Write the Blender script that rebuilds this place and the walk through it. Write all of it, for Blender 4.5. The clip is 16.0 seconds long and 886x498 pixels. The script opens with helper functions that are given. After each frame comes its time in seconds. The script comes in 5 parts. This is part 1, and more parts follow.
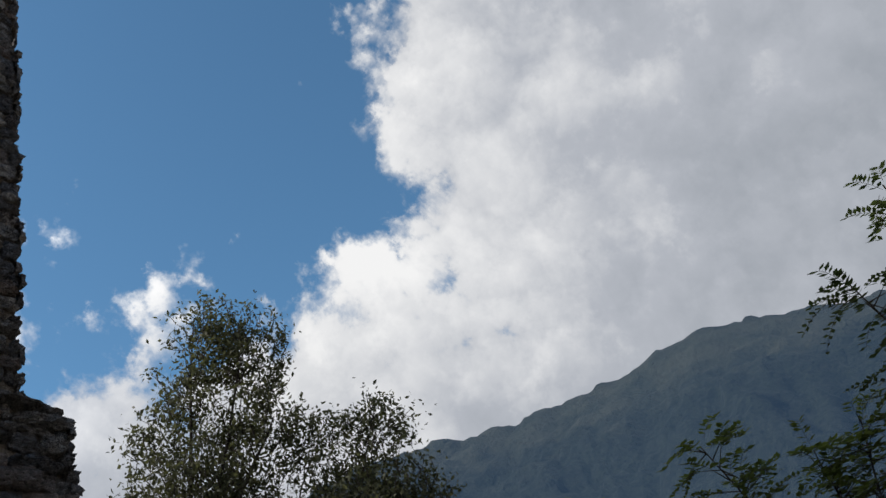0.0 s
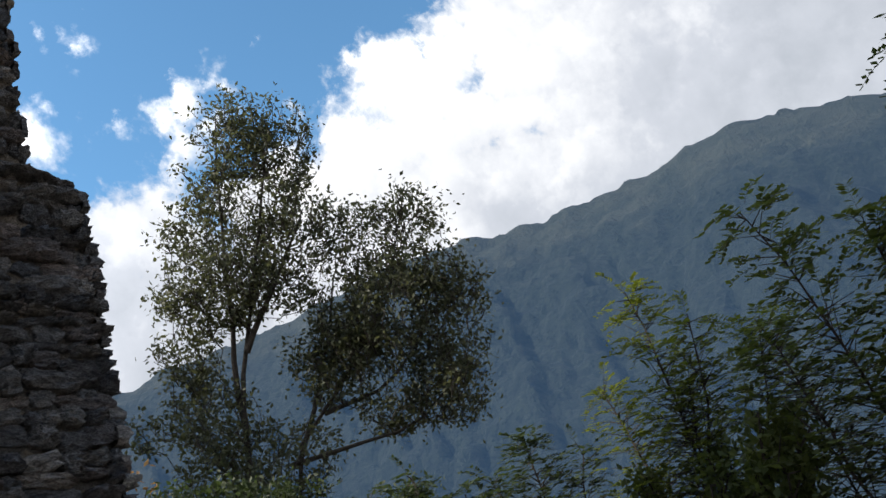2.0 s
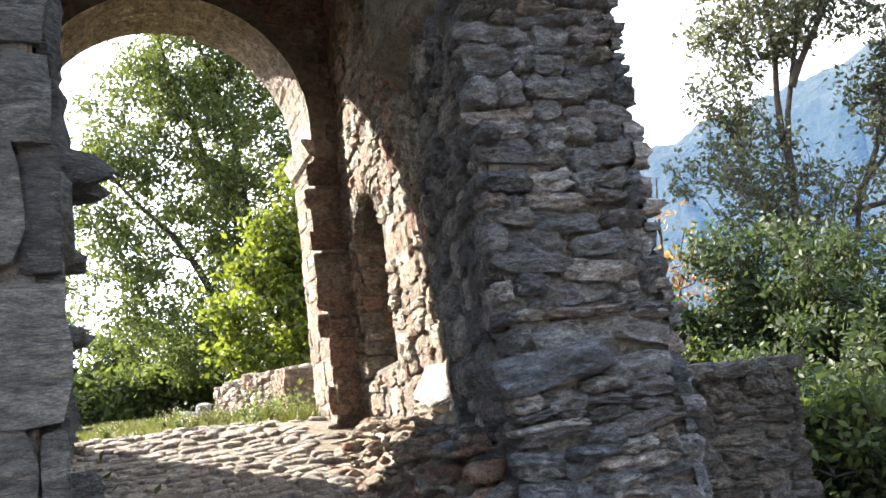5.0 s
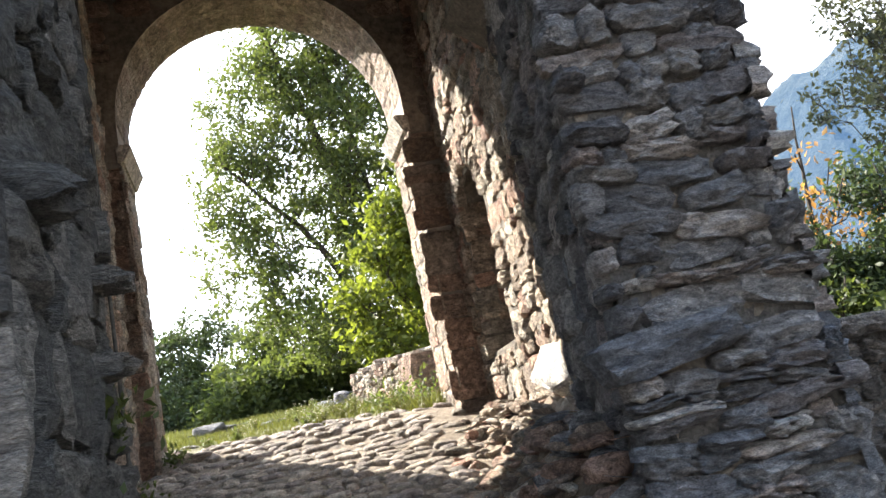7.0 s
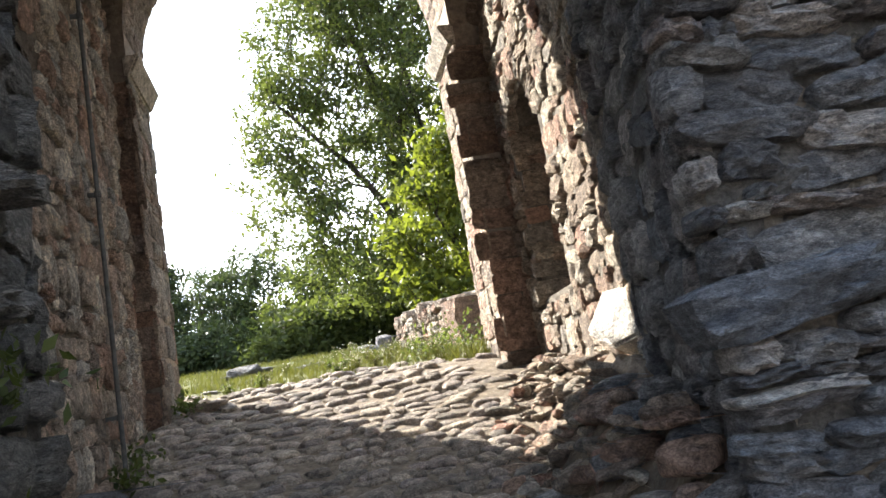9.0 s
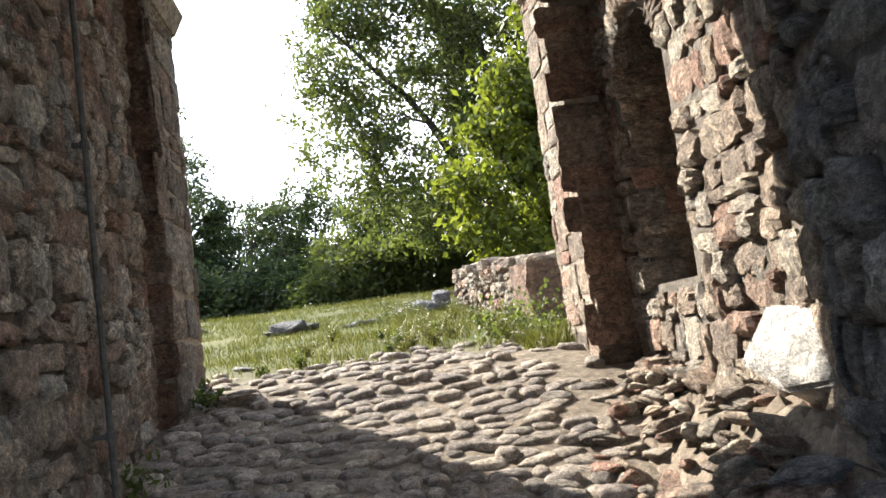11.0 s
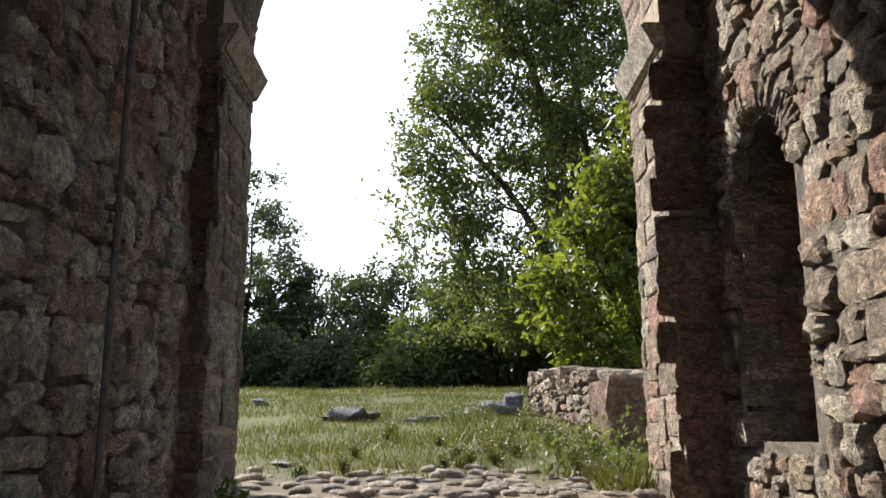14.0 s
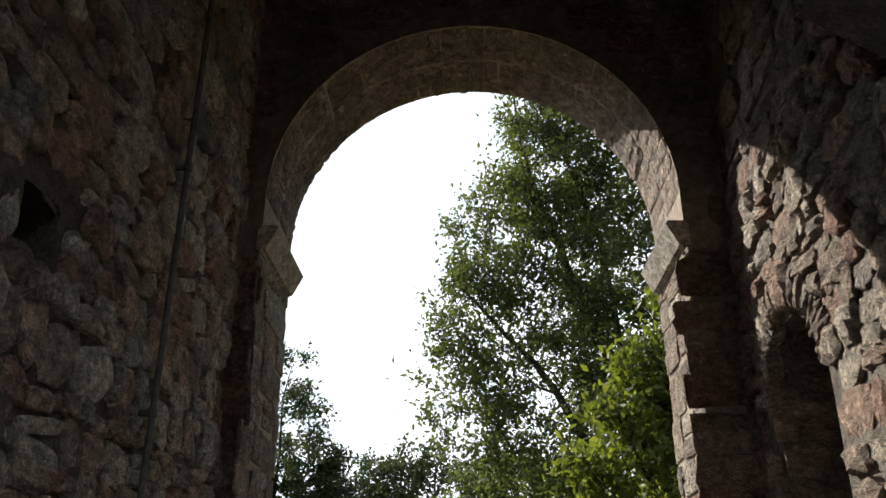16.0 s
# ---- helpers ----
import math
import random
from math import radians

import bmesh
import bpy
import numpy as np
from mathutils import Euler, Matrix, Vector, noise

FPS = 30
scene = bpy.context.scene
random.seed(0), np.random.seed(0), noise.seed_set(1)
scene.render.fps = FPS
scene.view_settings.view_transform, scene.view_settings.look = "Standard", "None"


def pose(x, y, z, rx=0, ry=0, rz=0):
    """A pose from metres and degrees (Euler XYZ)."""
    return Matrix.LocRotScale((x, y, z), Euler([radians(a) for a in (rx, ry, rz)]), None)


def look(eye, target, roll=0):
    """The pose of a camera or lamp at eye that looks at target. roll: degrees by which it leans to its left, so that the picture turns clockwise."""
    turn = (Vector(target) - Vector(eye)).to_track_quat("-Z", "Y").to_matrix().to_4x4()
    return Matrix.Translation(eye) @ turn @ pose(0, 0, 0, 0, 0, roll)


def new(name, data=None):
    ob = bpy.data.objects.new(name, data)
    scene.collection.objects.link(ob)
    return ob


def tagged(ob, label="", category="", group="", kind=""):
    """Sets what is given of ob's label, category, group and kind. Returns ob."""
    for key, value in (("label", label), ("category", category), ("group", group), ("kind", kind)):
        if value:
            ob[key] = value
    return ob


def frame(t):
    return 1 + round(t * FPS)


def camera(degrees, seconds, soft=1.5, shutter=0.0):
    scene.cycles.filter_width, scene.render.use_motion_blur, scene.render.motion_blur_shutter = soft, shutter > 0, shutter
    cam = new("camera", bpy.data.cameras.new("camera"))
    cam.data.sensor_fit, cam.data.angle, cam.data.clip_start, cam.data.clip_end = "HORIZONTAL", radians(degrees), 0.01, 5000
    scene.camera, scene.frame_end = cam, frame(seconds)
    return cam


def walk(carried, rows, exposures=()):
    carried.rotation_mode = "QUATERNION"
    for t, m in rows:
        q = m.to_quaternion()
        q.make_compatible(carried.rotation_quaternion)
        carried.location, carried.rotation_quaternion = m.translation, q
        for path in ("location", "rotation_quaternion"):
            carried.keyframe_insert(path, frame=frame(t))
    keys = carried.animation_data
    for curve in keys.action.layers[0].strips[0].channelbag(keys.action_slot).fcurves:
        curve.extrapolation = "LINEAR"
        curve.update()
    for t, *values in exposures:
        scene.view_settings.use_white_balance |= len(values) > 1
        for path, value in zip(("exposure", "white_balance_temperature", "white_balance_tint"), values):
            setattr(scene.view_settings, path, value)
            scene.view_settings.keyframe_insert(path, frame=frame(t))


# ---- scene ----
cam = camera(55.3, 16.0)
PATH = [
    (0, (0.607, 0.191, 1.507), (2.177, 0.74, 2.618), -20.2),
    (0.5, (0.617, 0.182, 1.496), (2.207, 0.718, 2.585), -19.1),
    (1, (0.692, 0.185, 1.463), (2.333, 0.771, 2.446), -17.4),
    (1.5, (0.819, 0.265, 1.452), (2.499, 0.995, 2.254), -16.5),
    (2, (0.981, 0.414, 1.47), (2.649, 1.236, 2.208), -18.2),
    (2.5, (1.226, 0.524, 1.505), (2.826, 1.502, 2.202), -18.9),
    (3, (1.401, 0.716, 1.558), (2.809, 1.969, 2.227), -17.1),
    (3.5, (1.444, 0.889, 1.599), (2.594, 2.406, 2.213), -11.2),
    (4, (1.487, 0.991, 1.592), (2.596, 2.57, 2.121), -10.2),
    (4.5, (1.629, 1.11, 1.58), (2.57, 2.806, 2.068), -8.3),
    (5, (1.755, 1.208, 1.592), (2.546, 2.985, 2.056), -7.7),
    (5.2, (1.77, 1.284, 1.59), (2.507, 3.084, 2.059), -7.9),
    (7.3, (2.128, 1.641, 1.698), (2.598, 3.537, 2.127), -11.6),
    (7.5, (2.146, 1.736, 1.683), (2.613, 3.637, 2.095), -11.3),
    (8, (2.23, 1.943, 1.735), (2.732, 3.837, 2.133), -12.0),
    (8.5, (2.345, 2.138, 1.765), (2.841, 4.032, 2.174), -10.7),
    (9, (2.33, 2.307, 1.764), (2.669, 4.249, 2.104), -9.8),
    (9.2, (2.31, 2.401, 1.795), (2.662, 4.341, 2.13), -9.8),
    (11.3, (2.417, 3.49, 2.179), (2.568, 5.476, 2.352), -6.4),
    (11.5, (2.432, 3.574, 2.188), (2.579, 5.562, 2.349), -5.3),
    (12, (2.487, 3.806, 2.183), (2.601, 5.795, 2.356), -6.1),
    (12.5, (2.5, 3.915, 2.262), (2.544, 5.905, 2.458), -2.2),
    (13, (2.519, 3.901, 2.285), (2.547, 5.89, 2.496), -0.3),
    (13.5, (2.517, 3.895, 2.312), (2.534, 5.867, 2.646), -0.2),
    (14, (2.515, 3.859, 2.322), (2.514, 5.817, 2.733), -0.1),
    (14.5, (2.508, 3.828, 2.355), (2.483, 5.736, 2.955), -0.2),
    (15, (2.506, 3.812, 2.381), (2.468, 5.693, 3.058), -0.1),
    (15.5, (2.511, 3.819, 2.394), (2.466, 5.685, 3.112), -0.1),
    (16, (2.516, 3.8, 2.414), (2.444, 5.631, 3.217), 0.3),
]
walk(cam, [(t, look(eye, target, roll)) for t, eye, target, roll in PATH],
     exposures=[(0, -0.2), (0.8, -0.2), (1.5, 0.3), (2.5, 0.5), (3.0, 1.15), (3.6, 2.2), (4.3, 2.75), (5, 2.68), (9, 2.35), (11.5, 1.98), (12.5, 1.87), (13.2, 1.68), (14, 1.27), (14.5, 1.02), (16, 0.82)])

# ---- world, sun ----
SUN_AZ = Vector((-0.619, 0.785, 0)).normalized()
SUN_EL = radians(35.3)
SUN_DIR = Vector((SUN_AZ.x * math.cos(SUN_EL), SUN_AZ.y * math.cos(SUN_EL), math.sin(SUN_EL)))


def add(nt, kind, **values):
    n = nt.nodes.new(kind)
    for key, v in values.items():
        if key in n.inputs:
            n.inputs[key].default_value = v
    return n


def build_world():
    w = bpy.data.worlds.new("sky")
    scene.world = w
    w.use_nodes = True
    nt = w.node_tree
    nt.nodes.clear()
    L = nt.links.new
    out = nt.nodes.new("ShaderNodeOutputWorld")
    bg = nt.nodes.new("ShaderNodeBackground")
    bg.inputs["Strength"].default_value = 0.14
    sky = nt.nodes.new("ShaderNodeTexSky")
    sky.sky_type = "NISHITA"
    sky.sun_disc = False
    sky.sun_elevation = SUN_EL
    sky.sun_rotation = math.atan2(SUN_DIR.x, SUN_DIR.y)
    sky.altitude = 600
    sky.dust_density = 0.6
    sky.ozone_density = 2.0
    tc = nt.nodes.new("ShaderNodeTexCoord")
    sep = nt.nodes.new("ShaderNodeSeparateXYZ")
    L(tc.outputs["Generated"], sep.inputs[0])
    # big cumulus bank: everything past a slanting line in the sky, broken up by noise
    n1 = add(nt, "ShaderNodeTexNoise", Scale=4.2, Detail=8.0, Roughness=0.58, Distortion=0.3)
    n2 = add(nt, "ShaderNodeTexNoise", Scale=1.7, Detail=7.0, Roughness=0.55)
    for n in (n1, n2):
        L(tc.outputs["Generated"], n.inputs["Vector"])
    dot = nt.nodes.new("ShaderNodeVectorMath")
    dot.operation = "DOT_PRODUCT"
    L(tc.outputs["Generated"], dot.inputs[0])
    dot.inputs[1].default_value = CLOUD_AXIS

    def math_node(op, a, b=None):
        m = nt.nodes.new("ShaderNodeMath")
        m.operation = op
        for i, v in enumerate((a, b)):
            if v is None:
                continue
            if isinstance(v, (int, float)):
                m.inputs[i].default_value = v
            else:
                L(v, m.inputs[i])
        return m.outputs[0]
    # brighter towards the sun
    sd = nt.nodes.new("ShaderNodeVectorMath")
    sd.operation = "DOT_PRODUCT"
    L(tc.outputs["Generated"], sd.inputs[0])
    sd.inputs[1].default_value = SUN_DIR
    n3 = add(nt, "ShaderNodeTexNoise", Scale=15.0, Detail=9.0, Roughness=0.62)
    L(tc.outputs["Generated"], n3.inputs["Vector"])
    warp = nt.nodes.new("ShaderNodeVectorMath")
    warp.operation = "MULTIPLY_ADD"
    L(n3.outputs["Color"], warp.inputs[0])
    warp.inputs[1].default_value = (0.09, 0.09, 0.09)
    L(tc.outputs["Generated"], warp.inputs[2])
    cells = add(nt, "ShaderNodeTexVoronoi", Scale=11.0, Detail=3.0, Roughness=0.55)
    cells.feature = "SMOOTH_F1"
    L(warp.outputs["Vector"], cells.inputs["Vector"])
    billow = math_node("MULTIPLY", math_node("SUBTRACT", 0.42, cells.outputs["Distance"]), 0.55)
    edge = math_node("MULTIPLY", math_node("SUBTRACT", dot.outputs["Value"], CLOUD_COS), 4.5)
    puff = math_node("MULTIPLY", math_node("SUBTRACT", n1.outputs["Fac"], 0.5), 1.25)
    fine = math_node("MULTIPLY", math_node("SUBTRACT", n3.outputs["Fac"], 0.5), 0.5)
    low = math_node("SUBTRACT", math_node("MULTIPLY", math_node("SUBTRACT", 0.61, sep.outputs["Z"]), 2.2), -0.04)
    near_sun = math_node("MULTIPLY", math_node("SUBTRACT", sd.outputs["Value"], 0.56), 6.0)
    body = math_node("MAXIMUM", math_node("MAXIMUM", edge, near_sun), low)
    cover = math_node("ADD", math_node("ADD", math_node("ADD", body, puff), fine), math_node("ADD", math_node("MULTIPLY", billow, 0.7), 0.05))
    ramp = nt.nodes.new("ShaderNodeMapRange")
    ramp.interpolation_type = "SMOOTHSTEP"
    L(cover, ramp.inputs["Value"])
    ramp.inputs["From Min"].default_value = -0.02
    ramp.inputs["From Max"].default_value = 0.17
    # bright rims, grey hearts
    rough = math_node("ADD", math_node("MULTIPLY", n2.outputs["Fac"], 0.55), math_node("ADD", math_node("MULTIPLY", n1.outputs["Fac"], -0.75), math_node("MULTIPLY", n3.outputs["Fac"], -0.45)))
    lum = math_node("ADD", math_node("ADD", math_node("MULTIPLY", math_node("MINIMUM", cover, 1.6), 0.26), math_node("SUBTRACT", rough, math_node("MULTIPLY", billow, 0.55))), 0.45)
    shade = nt.nodes.new("ShaderNodeValToRGB")
    L(lum, shade.inputs["Fac"])
    e = shade.color_ramp.elements
    e[0].position, e[0].color = 0.08, (9.0, 9.0, 9.0, 1)
    e[1].position, e[1].color = 0.75, (2.7, 3.0, 3.4, 1)
    e2 = shade.color_ramp.elements.new(0.40)
    e2.color = (4.5, 4.75, 5.25, 1)
    glow = math_node("ADD", math_node("MULTIPLY", math_node("MAXIMUM", math_node("SUBTRACT", sd.outputs["Value"], 0.3), 0.0), 1.6), 0.82)
    sc = nt.nodes.new("ShaderNodeVectorMath")
    sc.operation = "SCALE"
    L(shade.outputs["Color"], sc.inputs[0])
    L(glow, sc.inputs["Scale"])
    mix = nt.nodes.new("ShaderNodeMix")
    mix.data_type = "RGBA"
    L(ramp.outputs["Result"], mix.inputs[0])
    tint = nt.nodes.new("ShaderNodeVectorMath")
    tint.operation = "MULTIPLY"
    tint.inputs[1].default_value = (0.88, 1.26, 1.29)
    L(sky.outputs["Color"], tint.inputs[0])
    L(tint.outputs["Vector"], mix.inputs[6])
    L(sc.outputs["Vector"], mix.inputs[7])
    L(mix.outputs[2], bg.inputs["Color"])
    L(bg.outputs[0], out.inputs["Surface"])


CLOUD_AXIS = Vector((0.852, -0.310, 0.423))
CLOUD_COS = 0.755
build_world()
sun_data = bpy.data.lights.new("sun", "SUN")
sun_data.energy, sun_data.angle, sun_data.color = 5.0, radians(0.53), (1.0, 0.93, 0.82)
sun = new("sun", sun_data)
sun.matrix_world = look(SUN_DIR * 100, (0, 0, 0))

# ---- materials ----


def material(name):
    m = bpy.data.materials.new(name)
    m.use_nodes = True
    nt = m.node_tree
    nt.nodes.clear()
    out = nt.nodes.new("ShaderNodeOutputMaterial")
    b = nt.nodes.new("ShaderNodeBsdfPrincipled")
    nt.links.new(b.outputs[0], out.inputs["Surface"])
    b.inputs["Specular IOR Level"].default_value = 0.25
    return m, nt, b, out


def ramp_of(nt, fac, stops):
    r = nt.nodes.new("ShaderNodeValToRGB")
    nt.links.new(fac, r.inputs["Fac"])
    els = r.color_ramp.elements
    for i, (p, c) in enumerate(stops):
        el = els[i] if i < 2 else els.new(p)
        el.position, el.color = p, (*c, 1)
    return r.outputs["Color"]


def mixc(nt, fac, a, b, blend="MIX"):
    n = nt.nodes.new("ShaderNodeMix")
    n.data_type, n.blend_type = "RGBA", blend
    for i, v in ((0, fac), (6, a), (7, b)):
        if isinstance(v, (int, float)):
            n.inputs[i].default_value = v
        elif isinstance(v, tuple):
            n.inputs[i].default_value = (*v, 1)
        else:
            nt.links.new(v, n.inputs[i])
    return n.outputs[2]


def stone_material(name, stops, stain=(0.06, 0.055, 0.05), stain_amount=0.55, rough=0.9, bump=0.5, lichen=None, island=False, layered=1.0):
    """Stone whose hue varies from piece to piece, with grain, layering, stains and relief."""
    m, nt, b, out = material(name)
    L = nt.links.new
    tc = nt.nodes.new("ShaderNodeTexCoord")
    geo = nt.nodes.new("ShaderNodeNewGeometry")
    info = nt.nodes.new("ShaderNodeObjectInfo")
    pos = geo.outputs["Position"]
    rnd = geo.outputs["Random Per Island"] if island else info.outputs["Random"]
    base = ramp_of(nt, rnd, stops)
    mp = nt.nodes.new("ShaderNodeMapping")
    mp.inputs["Scale"].default_value = (1.0, 1.0, 1.0 + 2.2 * layered)
    L(pos, mp.inputs["Vector"])
    fine = add(nt, "ShaderNodeTexNoise", Scale=30.0, Detail=9.0, Roughness=0.78)
    coarse = add(nt, "ShaderNodeTexNoise", Scale=3.1, Detail=6.0, Roughness=0.6)
    mid = add(nt, "ShaderNodeTexNoise", Scale=13.0, Detail=7.0, Roughness=0.66, Distortion=0.6)
    for n in (fine, mid):
        L(mp.outputs[0], n.inputs["Vector"])
    L(pos, coarse.inputs["Vector"])
    grain = ramp_of(nt, fine.outputs["Fac"], [(0.32, (0.38, 0.38, 0.39)), (0.68, (1.6, 1.58, 1.55))])
    col = mixc(nt, 1.0, base, grain, "MULTIPLY")
    g2 = ramp_of(nt, mid.outputs["Fac"], [(0.34, (0.42, 0.42, 0.44)), (0.64, (1.5, 1.47, 1.42))])
    col = mixc(nt, 0.8, col, g2, "MULTIPLY")
    speck = add(nt, "ShaderNodeTexNoise", Scale=115.0, Detail=6.0, Roughness=0.75)
    L(mp.outputs[0], speck.inputs["Vector"])
    g3 = ramp_of(nt, speck.outputs["Fac"], [(0.36, (0.5, 0.5, 0.5)), (0.62, (1.5, 1.5, 1.48))])
    col = mixc(nt, 0.85, col, g3, "MULTIPLY")
    sf = nt.nodes.new("ShaderNodeMapRange")
    L(coarse.outputs["Fac"], sf.inputs["Value"])
    sf.inputs["From Min"].default_value, sf.inputs["From Max"].default_value = 0.5, 0.72
    sf.inputs["To Max"].default_value = stain_amount
    col = mixc(nt, sf.outputs["Result"], col, stain)
    if lichen:
        li = add(nt, "ShaderNodeTexNoise", Scale=9.0, Detail=9.0, Roughness=0.75)
        L(pos, li.inputs["Vector"])
        lf = nt.nodes.new("ShaderNodeMapRange")
        L(li.outputs["Fac"], lf.inputs["Value"])
        lf.inputs["From Min"].default_value, lf.inputs["From Max"].default_value = 0.58, 0.68
        lf.inputs["To Max"].default_value = 0.6
        col = mixc(nt, lf.outputs["Result"], col, lichen)
    L(col, b.inputs["Base Color"])
    b.inputs["Roughness"].default_value = rough
    s = nt.nodes.new("ShaderNodeMath")
    s.operation = "MULTIPLY_ADD"
    L(fine.outputs["Fac"], s.inputs[0])
    s.inputs[1].default_value = 0.35
    L(mid.outputs["Fac"], s.inputs[2])
    vor = add(nt, "ShaderNodeTexVoronoi", Scale=11.0)
    vor.feature = "DISTANCE_TO_EDGE"
    wob = nt.nodes.new("ShaderNodeVectorMath")
    wob.operation = "MULTIPLY_ADD"
    L(mid.outputs["Color"], wob.inputs[0])
    wob.inputs[1].default_value = (0.22, 0.22, 0.3)
    L(mp.outputs[0], wob.inputs[2])
    L(wob.outputs[0], vor.inputs["Vector"])
    chip = nt.nodes.new("ShaderNodeMapRange")
    L(vor.outputs["Distance"], chip.inputs["Value"])
    chip.inputs["From Max"].default_value = 0.16
    chip.inputs["To Max"].default_value = 0.32
    s2 = nt.nodes.new("ShaderNodeMath")
    s2.operation = "ADD"
    L(s.outputs[0], s2.inputs[0])
    L(chip.outputs["Result"], s2.inputs[1])
    s = s2
    bp = add(nt, "ShaderNodeBump", Strength=min(1.0, bump * 2.0), Distance=0.085)
    L(s.outputs[0], bp.inputs["Height"])
    L(bp.outputs["Normal"], b.inputs["Normal"])
    return m


def leaf_material(name, dark, light, trans, back=0.5):
    m, nt, b, out = material(name)
    L = nt.links.new
    geo = nt.nodes.new("ShaderNodeNewGeometry")
    nz = add(nt, "ShaderNodeTexNoise", Scale=0.9, Detail=3.0)
    L(geo.outputs["Position"], nz.inputs["Vector"])
    mx = nt.nodes.new("ShaderNodeMath")
    mx.operation = "MULTIPLY_ADD"
    L(geo.outputs["Random Per Island"], mx.inputs[0])
    mx.inputs[1].default_value = 0.6
    sb = nt.nodes.new("ShaderNodeMath")
    sb.operation = "MULTIPLY"
    L(nz.outputs["Fac"], sb.inputs[0])
    sb.inputs[1].default_value = 0.45
    L(sb.outputs[0], mx.inputs[2])
    col = ramp_of(nt, mx.outputs[0], [(0.1, dark), (0.85, light)])
    L(col, b.inputs["Base Color"])
    b.inputs["Roughness"].default_value = 0.55
    tr = nt.nodes.new("ShaderNodeBsdfTranslucent")
    tcol = ramp_of(nt, mx.outputs[0], [(0.1, tuple(c * 0.6 for c in trans)), (0.85, trans)])
    L(tcol, tr.inputs["Color"])
    ms = nt.nodes.new("ShaderNodeMixShader")
    ms.inputs[0].default_value = back
    L(b.outputs[0], ms.inputs[1])
    L(tr.outputs[0], ms.inputs[2])
    L(ms.outputs[0], out.inputs["Surface"])
    return m


def noise_material(name, stops, scale=6.0, scale2=45.0, rough=0.95, bump=0.5, dist=0.03):
    m, nt, b, out = material(name)
    L = nt.links.new
    geo = nt.nodes.new("ShaderNodeNewGeometry")
    a = add(nt, "ShaderNodeTexNoise", Scale=scale, Detail=8.0, Roughness=0.62)
    f = add(nt, "ShaderNodeTexNoise", Scale=scale2, Detail=8.0, Roughness=0.7)
    for n in (a, f):
        L(geo.outputs["Position"], n.inputs["Vector"])
    col = ramp_of(nt, a.outputs["Fac"], stops)
    g = ramp_of(nt, f.outputs["Fac"], [(0.3, (0.5, 0.5, 0.5)), (0.7, (1.4, 1.38, 1.34))])
    L(mixc(nt, 1.0, col, g, "MULTIPLY"), b.inputs["Base Color"])
    b.inputs["Roughness"].default_value = rough
    s = nt.nodes.new("ShaderNodeMath")
    s.operation = "MULTIPLY_ADD"
    L(f.outputs["Fac"], s.inputs[0])
    s.inputs[1].default_value = 0.4
    L(a.outputs["Fac"], s.inputs[2])
    bp = add(nt, "ShaderNodeBump", Strength=bump, Distance=dist)
    L(s.outputs[0], bp.inputs["Height"])
    L(bp.outputs["Normal"], b.inputs["Normal"])
    return m


GREY = [(0.0, (0.115, 0.118, 0.132)), (0.3, (0.21, 0.212, 0.224)), (0.5, (0.29, 0.285, 0.285)), (0.68, (0.16, 0.178, 0.212)), (0.82, (0.25, 0.215, 0.205)), (1.0, (0.47, 0.462, 0.455))]
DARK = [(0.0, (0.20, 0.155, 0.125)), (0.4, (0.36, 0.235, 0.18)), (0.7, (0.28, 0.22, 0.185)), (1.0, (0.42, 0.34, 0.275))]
WARM = [(0.0, (0.27, 0.22, 0.185)), (0.3, (0.43, 0.345, 0.27)), (0.52, (0.42, 0.25, 0.195)), (0.62, (0.36, 0.29, 0.23)), (0.8, (0.55, 0.485, 0.40)), (1.0, (0.33, 0.30, 0.27))]
m_grey = stone_material("grey_schist", GREY, layered=0.6)
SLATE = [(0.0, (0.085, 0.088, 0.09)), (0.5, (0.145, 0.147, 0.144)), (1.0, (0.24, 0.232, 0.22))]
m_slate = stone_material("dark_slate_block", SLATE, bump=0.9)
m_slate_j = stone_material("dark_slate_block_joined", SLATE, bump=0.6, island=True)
# dark red stone; on sunless courses its tone also carries shade
m_dark = stone_material("dark_red_stone", DARK, stain=(0.07, 0.055, 0.045), layered=0.15)
m_dark_j = stone_material("dark_red_stone_joined", DARK, stain=(0.07, 0.055, 0.045), layered=0.15, island=True)
m_warm = stone_material("warm_rubble", WARM, layered=0.3)
# pale field stone, its colour raised further to replace weak bounce light
BUFF = [(0.0, (0.30, 0.25, 0.21)), (0.25, (0.56, 0.48, 0.39)), (0.45, (0.44, 0.29, 0.22)), (0.6, (0.50, 0.43, 0.35)), (0.8, (0.70, 0.65, 0.56)), (1.0, (0.34, 0.335, 0.32))]
m_buff = stone_material("buff_field_stone_brightened", BUFF, stain_amount=0.5, layered=0.15, bump=0.7)
m_buff_j = stone_material("buff_field_stone_brightened_joined", BUFF, stain_amount=0.5, layered=0.15, bump=0.7, island=True)
m_warm_j = stone_material("warm_rubble_joined", WARM, layered=0.3, island=True)
m_grey_j = stone_material("grey_schist_joined", GREY, layered=0.6, island=True)
m_cobble = stone_material("cobble", [(0.0, (0.15, 0.135, 0.12)), (0.4, (0.26, 0.225, 0.19)), (0.7, (0.20, 0.175, 0.165)), (1.0, (0.36, 0.315, 0.26))], stain_amount=0.3, layered=0.0, bump=0.25)
